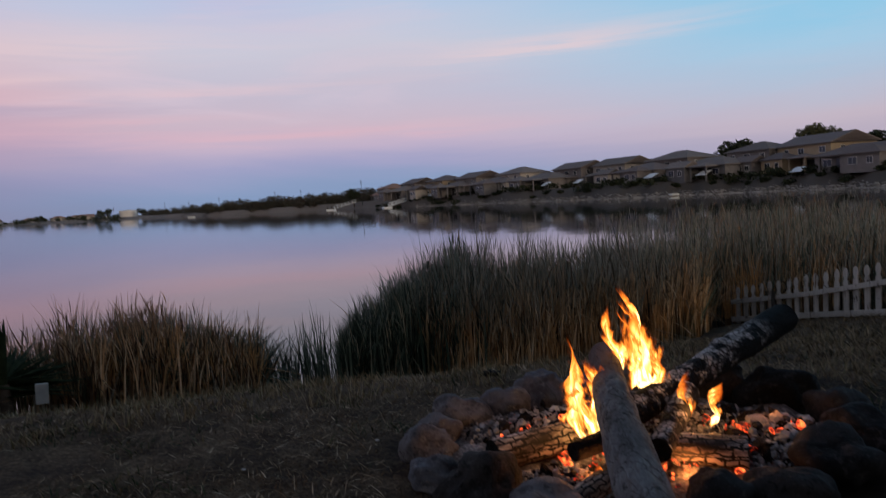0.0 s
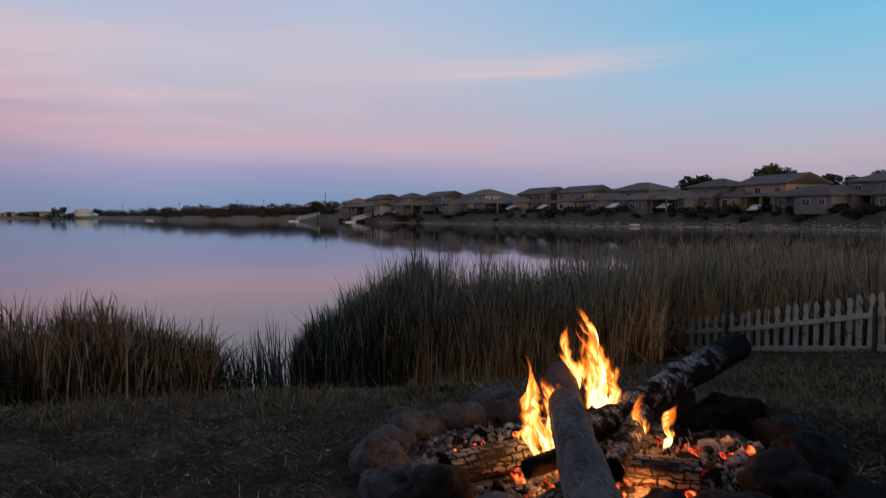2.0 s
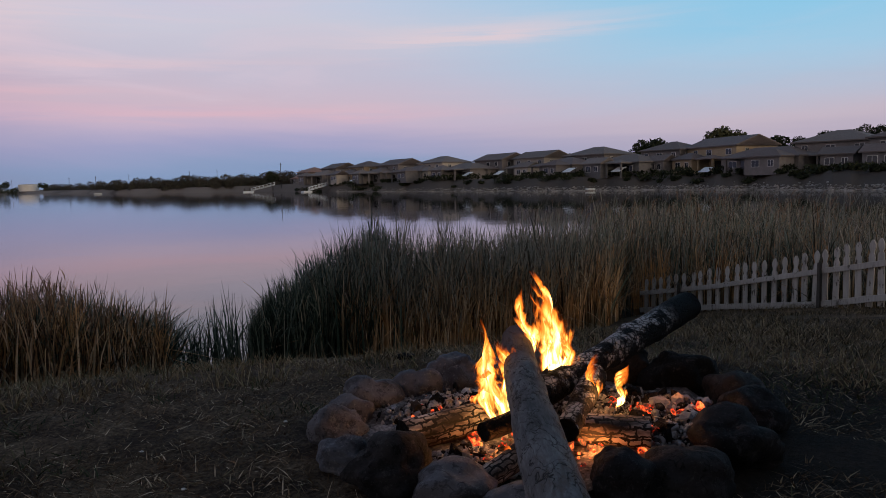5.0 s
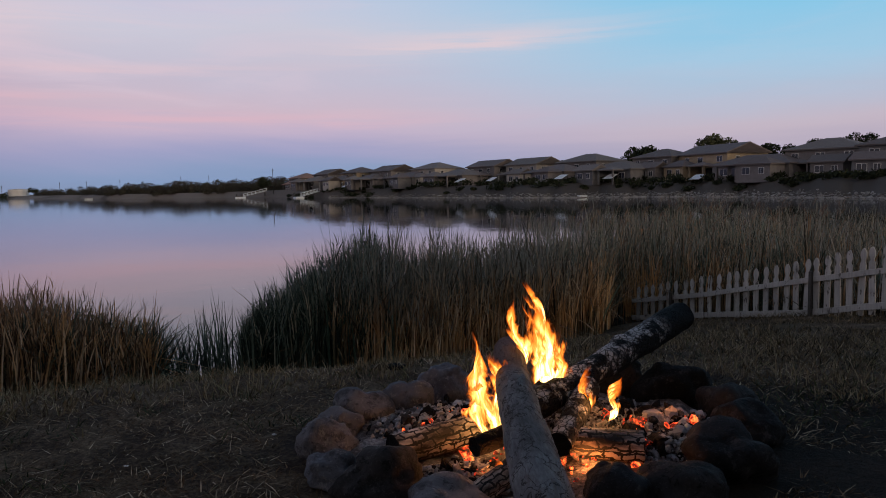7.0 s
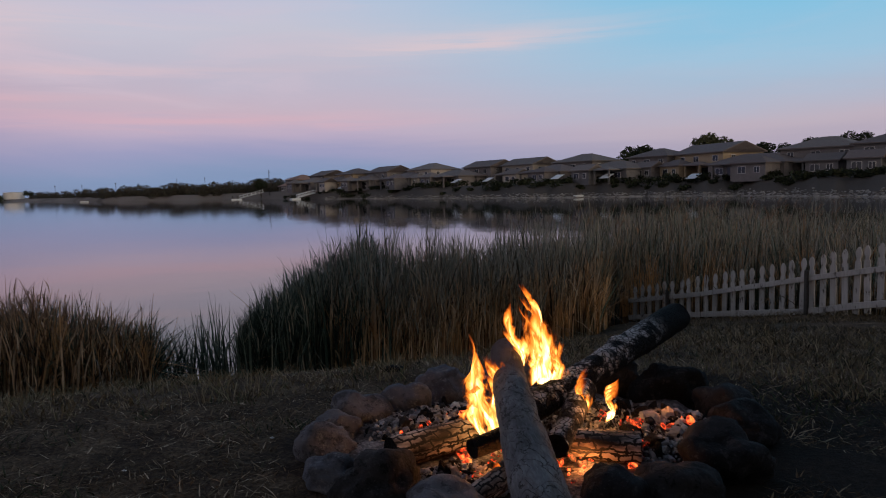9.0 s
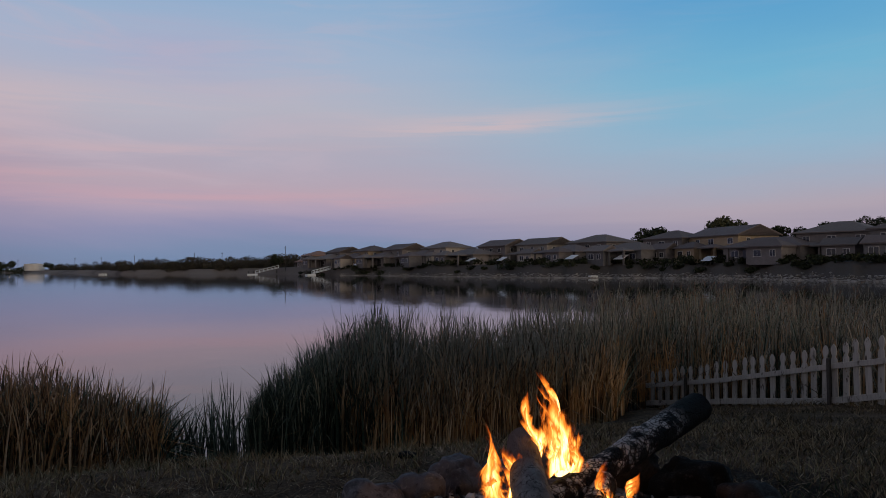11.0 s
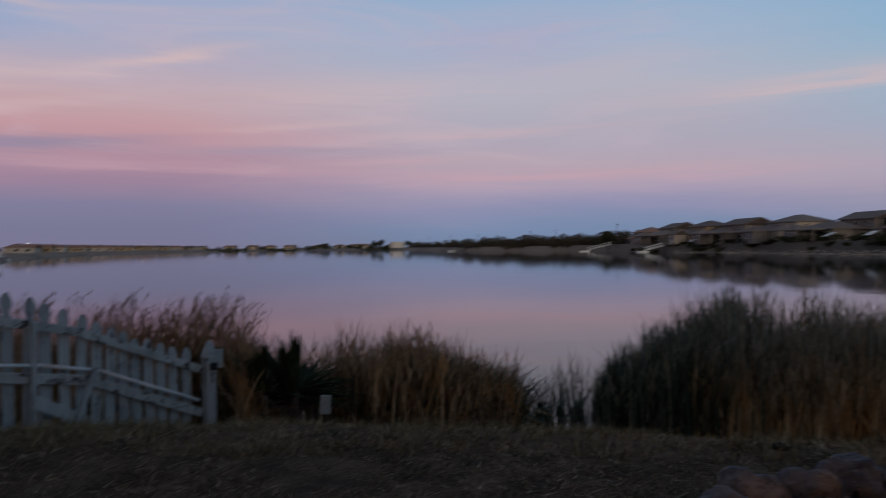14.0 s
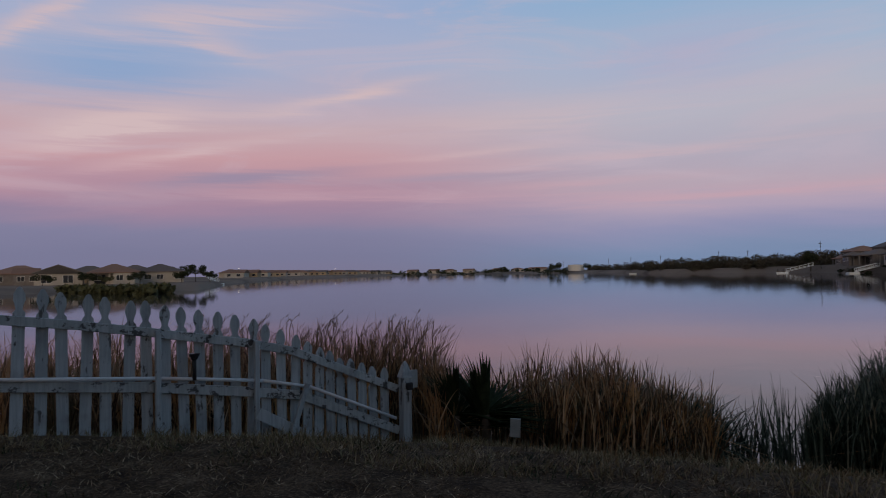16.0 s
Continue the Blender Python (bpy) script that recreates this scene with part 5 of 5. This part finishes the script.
# reeds standing in the bay on the far bank
spots = []
for i in range(160):
    a = rnd.uniform(-69.5, -62.2)
    x, y = polar(a, np.interp(a, [-69, -64, -62], [146, 117, 124]) + rnd.uniform(-3, 5))
    spots.append((x, y, WATER + rnd.uniform(0.3, 0.9), 0.8))
v, f = leafy(rnd, spots, 3600, 0.5)
tagged(new("marsh_clump", mesh_from("marsh_clump", v, f, LEAF_PALE)), "low olive marsh clump at the far bank", "reeds", kind="stuff")


# ---- houses ----
def roof_mesh(w, d, h, z, over, hip, thick=0.22):
    """A hipped or gabled roof with eaves, its ridge along x."""
    x, y = w / 2 + over, d / 2 + over
    r = max(0.3, x - y) if hip else x
    v = [(-x, -y, z), (x, -y, z), (x, y, z), (-x, y, z), (-r, 0, z + h), (r, 0, z + h)]
    v += [(a, b, c - thick) for a, b, c in v]
    f = [(0, 1, 5, 4), (2, 3, 4, 5), (1, 2, 5), (3, 0, 4), (7, 6, 10, 11), (9, 8, 11, 10), (8, 7, 11), (6, 9, 10), (0, 6, 7, 1), (1, 7, 8, 2), (2, 8, 9, 3), (3, 9, 6, 0)]
    return v, f


def roof(root, w, d, h, z, over, hip, mat, at=(0, 0, 0)):
    ob = new("roof", mesh_from("roof", *roof_mesh(w, d, h, z, over, hip), mat))
    ob.parent, ob.location = root, at
    return ob


def wall_block(root, x0, x1, y0, y1, z1, mat, gable=0.0):
    bm = boxes((x0, x1, y0, y1, -0.6, z1))
    if gable:
        ym = (y0 + y1) / 2
        for x in (x0 + 0.02, x1 - 0.25):
            v = [bm.verts.new(p) for p in ((x, y0, z1), (x, y1, z1), (x, ym, z1 + gable), (x + 0.23, y0, z1), (x + 0.23, y1, z1), (x + 0.23, ym, z1 + gable))]
            for q in ((0, 1, 2), (5, 4, 3), (0, 2, 5, 3), (1, 4, 5, 2)):
                bm.faces.new([v[i] for i in q])
    return part("wall", bm, mat, root)


def house_window(root, x, z, w, h, face, side=False):
    """A window proud of the wall, on the front (its y) or the end (its x)."""
    win = part("window", boxes((x - w / 2, x + w / 2, -0.07, 0.05, z - h / 2, z + h / 2)) if not side else boxes((-0.05, 0.07, x - w / 2, x + w / 2, z - h / 2, z + h / 2)), TRIM, root)
    win.location = (0, face, 0) if not side else (face, 0, 0)
    for k in (-1, 1):
        c, q = x + k * (w / 4 - 0.02), w / 4 - 0.06
        pane = part("pane", boxes((c - q, c + q, -0.085, -0.06, z - h / 2 + 0.08, z + h / 2 - 0.08)) if not side else boxes((0.06, 0.085, c - q, c + q, z - h / 2 + 0.08, z + h / 2 - 0.08)), GLASS, win)
    return win


def house(az_, far, turn, w, d, storeys, hip, wall, tile, label, seed, wing=0.0, base=None, patio=True):
    rnd = random.Random(seed)
    x, y = polar(az_, far)
    root = empty("house", pose(x, y, float(ground_height(x, y)) if base is None else base, 0, 0, turn), label, "house")
    top = 5.3 if storeys == 2 else 2.9
    rise = 0.30 * d / 2 + 0.5
    wall_block(root, -w / 2, w / 2, -d / 2, d / 2, top, wall, 0 if hip else rise * 0.9)
    roof(root, w, d, rise, top, 0.55, hip, tile)
    for k in range(3):
        xx = -w / 2 + w * (k + 0.5) / 3 + rnd.uniform(-0.5, 0.5)
        if storeys == 2:
            house_window(root, xx, 4.0, rnd.choice((1.2, 1.6)), 1.25, -d / 2)
        if not wing or abs(xx - wing) > 4:
            house_window(root, xx, 1.5, 1.7, 1.3, -d / 2)
    if storeys == 2:
        for yy in (-d / 4, d / 6):
            house_window(root, yy, 4.0, 1.0, 1.25, w / 2, True)
    elif not hip:
        for yy in (-d / 4, d / 5):
            house_window(root, yy, 1.4, 2.2, 1.9, w / 2, True)
    if wing:
        # a single-storey wing on the lake side, with a covered patio beside it
        ww, wd = w * 0.42, 4.5
        wy = -d / 2 - wd / 2 - 0.02
        wall_block(root, wing - ww / 2, wing + ww / 2, wy - wd / 2, wy + wd / 2, 2.8, wall)
        roof(root, ww, wd, 1.3, 2.8, 0.45, rnd.random() < 0.5, tile, (wing, wy, 0))
        house_window(root, wing - ww / 5, 1.5, 1.6, 1.3, wy - wd / 2)
        house_window(root, wing + ww / 4, 1.5, 1.1, 1.2, wy - wd / 2)
        if patio:
            side = -1 if wing > 0 else 1
            pc = wing + side * (ww / 2 + 2.9)
            roof(root, 4.6, 3.6, 0.7, 2.75, 0.3, True, tile, (pc, -d / 2 - 1.9, 0))
            for q in (-2.1, 2.1):
                part("patio_post", boxes((pc + q - 0.17, pc + q + 0.17, -d / 2 - 3.6, -d / 2 - 3.25, -0.5, 2.62)), wall, root)
            part("patio_door", boxes((pc - 1.2, pc + 1.2, -d / 2 - 0.06, -d / 2 + 0.05, 0.0, 2.2)), GLASS, root, "dark glass patio door")
    return root


ROW = -57
for n, (az_, far, w, d, hip, wall, tile, wing, lift) in enumerate((
        (33.2, 142, 12, 10, True, 2, 0, -3, 0), (28.7, 152, 13, 10.5, True, 0, 1, 2.5, 0), (21.4, 164, 15, 10.5, False, 1, 0, -3.5, 0.3), (17.4, 172, 11, 9.5, True, 0, 0, 2.5, 0.2), (11.8, 184, 13.5, 10, True, 0, 1, -3, 0),
        (7.4, 198, 13, 9.5, False, 3, 1, 2.5, 0), (4.2, 208, 13, 9.5, False, 0, 0, -3, 0), (-0.4, 222, 14, 10, True, 3, 1, 3, 0), (-3.8, 238, 14, 10, False, 0, 0, -3, 0), (-6.4, 254, 13, 10, True, 1, 0, 3, 0),
        (-8.6, 272, 13, 10, False, 0, 0, -3, 0), (-10.7, 305, 13, 10, True, 0, 2, 3, -0.6))):
    x, y = polar(az_, far)
    house(az_, far, -70 if n == 2 else ROW + (8 if n < 2 else 0), w, d, 2, hip, STUCCO[wall], TILES[tile], ("two-storey stucco house with a hipped tile roof" if hip else "two-storey stucco house with a gabled tile roof") + " above the lake", n, wing, float(ground_height(x, y)) + lift)
for n, (az_, far, w, d, wall) in enumerate(((24.2, 151, 16, 9, 0), (14.2, 168, 13, 9, 2), (9.5, 180, 12, 9, 0), (1.6, 205, 14, 9, 0), (-2.2, 222, 13, 9, 2), (-5.2, 238, 12, 9, 0), (-7.6, 254, 12, 9, 3), (-9.7, 268, 12, 9, 0))):
    house(az_, far, ROW, w, d, 1, True, STUCCO[wall], TILES[n % 2], "single-storey stucco house with a low hipped tile roof", 40 + n, -w * 0.24 if n % 2 else w * 0.24)
for n, (az_, far, w, d, hip, wall) in enumerate(((-69.5, 196, 12, 10, False, 3), (-66.0, 194, 11, 10, True, 3), (-62.9, 205, 11, 10, True, 3), (-67.6, 225, 12, 10, True, 1), (-71.9, 205, 12, 10, True, 0), (-64.6, 218, 11, 10, True, 3))):
    house(az_, far, 66 - 90 * (n == 0), w, d, 1, hip, STUCCO[wall], TILES[(n + 1) % 3], "single-storey cream stucco house across the bay", 60 + n, 0 if n in (0, 2) else 2.0, patio=n == 1)


def far_house(az_, far, w, tall, wall, tile, seed):
    """A small house on the distant shore."""
    x, y = polar(az_, far)
    root = empty("house", pose(x, y, float(ground_height(x, y)), 0, 0, -az_ + random.Random(seed).uniform(-30, 30)), "distant low stucco house with a tile roof", "house", "houses along the distant shore")
    wall_block(root, -w / 2, w / 2, -4.5, 4.5, tall, wall)
    roof(root, w, 9, 2.0, tall, 0.5, seed % 2 == 0, tile)
    for q in (-w / 4, w / 4):
        part("window", boxes((q - 1.0, q + 1.0, -4.62, -4.45, 0.8, 2.1)), GLASS, root)


rnd = random.Random(11)
for n in range(24):
    a = -57.8 + n * 0.53 + rnd.uniform(-0.1, 0.1)
    far_house(a, float(np.interp(a, [-58, -54, -50, -45], [430, 570, 760, 950])) + (n % 3) * 22, rnd.uniform(9, 13), 3.0, STUCCO[rnd.choice((1, 3, 3, 3))], TILES[rnd.choice((0, 2, 2))], n)
for a in (-43.6, -41.9, -39.1, -36.9, -35.2, -34.1, -33.4, -40.6):
    far_house(a, 925 if a < -34 else 850, 14, 3.4, STUCCO[3], TILES[2], int(-a * 7))


# ---- shore things ----
def dock(az_, far, turn, length, label):
    """A white gangway with railings, sloping down to a float."""
    x, y = polar(az_, far)
    root = empty("dock", pose(x, y, WATER, 0, 0, turn), label, "dock")
    part("float", boxes((-length * 0.36, 0.8, -1.4, 1.4, -0.1, 0.45), bevel=0.05), BRIGHT, root)
    part("deck", bar((0, 0, 0.55), (length, 0, 0.55 + 0.24 * length), 1.5, 0.12), BRIGHT, root)
    for s in (-0.8, 0.8):
        part("handrail", bar((0, s, 1.65), (length, s, 1.65 + 0.24 * length), 0.10, 0.13), BRIGHT, root)
        part("stringer", bar((0, s, 0.9), (length, s, 0.9 + 0.24 * length), 0.08, 0.12), BRIGHT, root)
        for i in range(7):
            q = length * i / 6
            z = 0.55 + 0.24 * q
            part("rail_post", boxes((q - 0.06, q + 0.06, s - 0.06, s + 0.06, z, z + 1.1)), BRIGHT, root)
    for s in (-length * 0.3, -length * 0.1):
        part("pile", rod((s, 1.8, -1.0), (s, 1.8, 1.6), 0.16), POLE, root)


dock(-15.5, 300, 18, 9.2, "white gangway with railings down to a float")
dock(-11.15, 252, 30, 6.4, "white gangway with railings down to a small float")
dock(-58.9, 228, 165, 10, "white gangway and float across the bay")


def small_boat(x, y, z, turn, size, label):
    root = empty("boat", pose(x, y, z, 0, 0, turn), label, "boat")
    v, f = [], []
    for i in range(9):
        t = i / 8
        w = 0.5 * (1 - (2 * t - 0.85) ** 4 * 0.55) if t < 0.99 else 0.02
        w *= min(1, (1.02 - t) * 4)
        for yy, zz in ((-w, 0.5), (-w * 0.6, 0.05), (w * 0.6, 0.05), (w, 0.5)):
            v.append(((t - 0.5) * 3.2 * size, yy * 1.3 * size, zz * size))
    for i in range(8):
        for j in range(3):
            k = i * 4 + j
            f.append((k, k + 4, k + 5, k + 1))
        f.append((i * 4 + 3, i * 4 + 7, i * 4 + 4, i * 4))
    f += [(0, 1, 2, 3), (35, 34, 33, 32)]
    hull = new("hull", mesh_from("hull", v, f, BRIGHT))
    hull.parent = root
    part("seat", boxes((-0.2 * size, 0.15 * size, -0.6 * size, 0.6 * size, 0.5 * size, 0.58 * size)), TRIM, root)


x, y = polar(-26.3, 390)
small_boat(x, y, WATER, 20, 1.15, "small white boat moored near the far shore")
x, y = polar(11.2, 152)
small_boat(x, y, float(ground_height(x, y)), 40, 0.9, "small white boat drawn up on the bank")

x, y = polar(-30.62, 790)
tank = empty("storage_tank", pose(x, y, float(ground_height(x, y))), "broad white storage tank on the far shore", "tank")
bm = bmesh.new()
bmesh.ops.create_cone(bm, cap_ends=True, segments=40, radius1=8.8, radius2=8.8, depth=6.4, matrix=Matrix.Translation((0, 0, 3.2)))
part("shell", bm, TANK_PAINT, tank)
bm = bmesh.new()
bmesh.ops.create_cone(bm, cap_ends=True, segments=40, radius1=9.0, radius2=0.4, depth=0.8, matrix=Matrix.Translation((0, 0, 6.8)))
part("lid", bm, TANK_PAINT, tank)

for az_, far, top in ((-13.25, 312, 1.78), (-24.2, 520, 1.05), (-20.0, 480, 1.25), (-28.1, 640, 0.9), (-18.0, 470, 1.3), (-26.4, 640, 0.95), (-31.6, 800, 0.75)):
    x, y = polar(az_, far)
    z0 = float(ground_height(x, y))
    pole = empty("utility_pole", pose(x, y, z0), "thin dark utility pole beyond the far shore", "pole", "poles beyond the shore")
    h = 1.05 + far * math.tan(radians(top)) - z0
    part("shaft", rod((0, 0, -0.3), (0, 0, h), 0.09 + far * 0.0001), POLE, pole)
    part("crossarm", boxes((-0.6, 0.6, -0.05, 0.05, h - 0.9, h - 0.78)), POLE, pole)

# stones along the water's edge below the houses
rnd = np.random.default_rng(8)
bm = bmesh.new()
bmesh.ops.create_icosphere(bm, subdivisions=1, radius=1.0)
unit, tri = np.array([v.co[:] for v in bm.verts]), np.array([[v.index for v in f.verts] for f in bm.faces])
bm.free()
vs, fs = [], []
for i in range(5200):
    a = rnd.uniform(-9, 42)
    r = np.interp(a, SHORE[:, 0], SHORE[:, 1]) * (1 + 0.012 * math.sin(a * 1.7) + 0.006 * math.sin(a * 5.1)) + rnd.choice((rnd.normal(0.3, 0.5), rnd.normal(0.9, 0.7), rnd.normal(4.0, 1.0)))
    x, y = polar(a, r)
    s = rnd.uniform(0.08, 0.28)
    vs.append(unit * (1 + rnd.uniform(-0.25, 0.25, (len(unit), 1))) * (s, s, s * 0.6) + (x, y, float(ground_height(x, y)) + s * 0.2))
    fs.append(tri + len(unit) * i)
tagged(new("shore_stones", mesh_from("shore_stones", np.concatenate(vs), np.concatenate(fs), ROCK)), "loose pale stones along the water below the houses", "stones", kind="stuff")

# yard shrubs below the houses
for n in range(110):
    a = -12 + 46 * ((n * 0.618) % 1.0)
    r = np.interp(a, [-13, -9, -1, 8, 17, 22, 28, 34], [282, 248, 200, 168, 160, 150, 138, 128]) + rnd.uniform(-7, 5)
    x, y = polar(a, r)
    s = rnd.uniform(0.5, 1.5)
    root = empty("shrub", pose(x, y, float(ground_height(x, y)) - 0.1), "dark yard shrub below the houses", "shrub", "yard shrubs")
    v, f = leafy(rnd, [(q * s * 0.7, 0, s * 0.7, s * 0.75) for q in (-1, 0, 1)], 130, 0.35)
    ob = new("leaves", mesh_from("leaves", v, f, LEAF))
    ob.parent = root
    part("stem", rod((0, 0, -0.1), (0, 0, s), 0.06, 6), BARK, root)


def canopy(az_, far, w, turn, label):
    """A slanting white cloth on posts."""
    x, y = polar(az_, far)
    root = empty("shade_cloth", pose(x, y, float(ground_height(x, y)), 0, 0, turn), label, "shade cloth", "white yard covers")
    bm = bmesh.new()
    box(bm, -w / 2, w / 2, -1.2, 1.2, 0, 0.05)
    bm.transform(Matrix.Translation((0, 0, 1.5)) @ Matrix.Rotation(radians(24), 4, "X"))
    part("cloth", bm, BRIGHT, root)
    for q in (-w / 2 + 0.1, w / 2 - 0.1):
        part("post", rod((q, 0.9, 0), (q, 0.9, 2.2), 0.05, 6), POLE, root)
        part("post", rod((q, -0.9, 0), (q, -0.9, 0.8), 0.05, 6), POLE, root)


for az_, far, w in ((19.7, 152, 2.4), (9.5, 166, 2.6), (13.3, 160, 2.6), (1.5, 195, 2.6), (4.0, 186, 2.4), (-7.6, 240, 3.4), (-3.0, 215, 2.6)):
    canopy(az_, far, w, ROW, "white cloth cover in a lakeside yard")


def street_lamp(az_, far, tall):
    x, y = polar(az_, far)
    root = empty("street_lamp", pose(x, y, float(ground_height(x, y))), "lit street lamp on the far shore", "street lamp", "street lamps on the far shore")
    part("pole", rod((0, 0, -0.2), (0, 0, tall), 0.1), POLE, root)
    bm = bmesh.new()
    bmesh.ops.create_icosphere(bm, subdivisions=2, radius=0.26, matrix=Matrix.Translation((0, 0, tall + 0.2)))
    part("lamp_head", bm, LAMP_GLOW, root, "glowing lamp head")


street_lamp(-32.1, 765, 4.0)
street_lamp(-49.8, 700, 5.5)
street_lamp(-57.2, 440, 5.0)
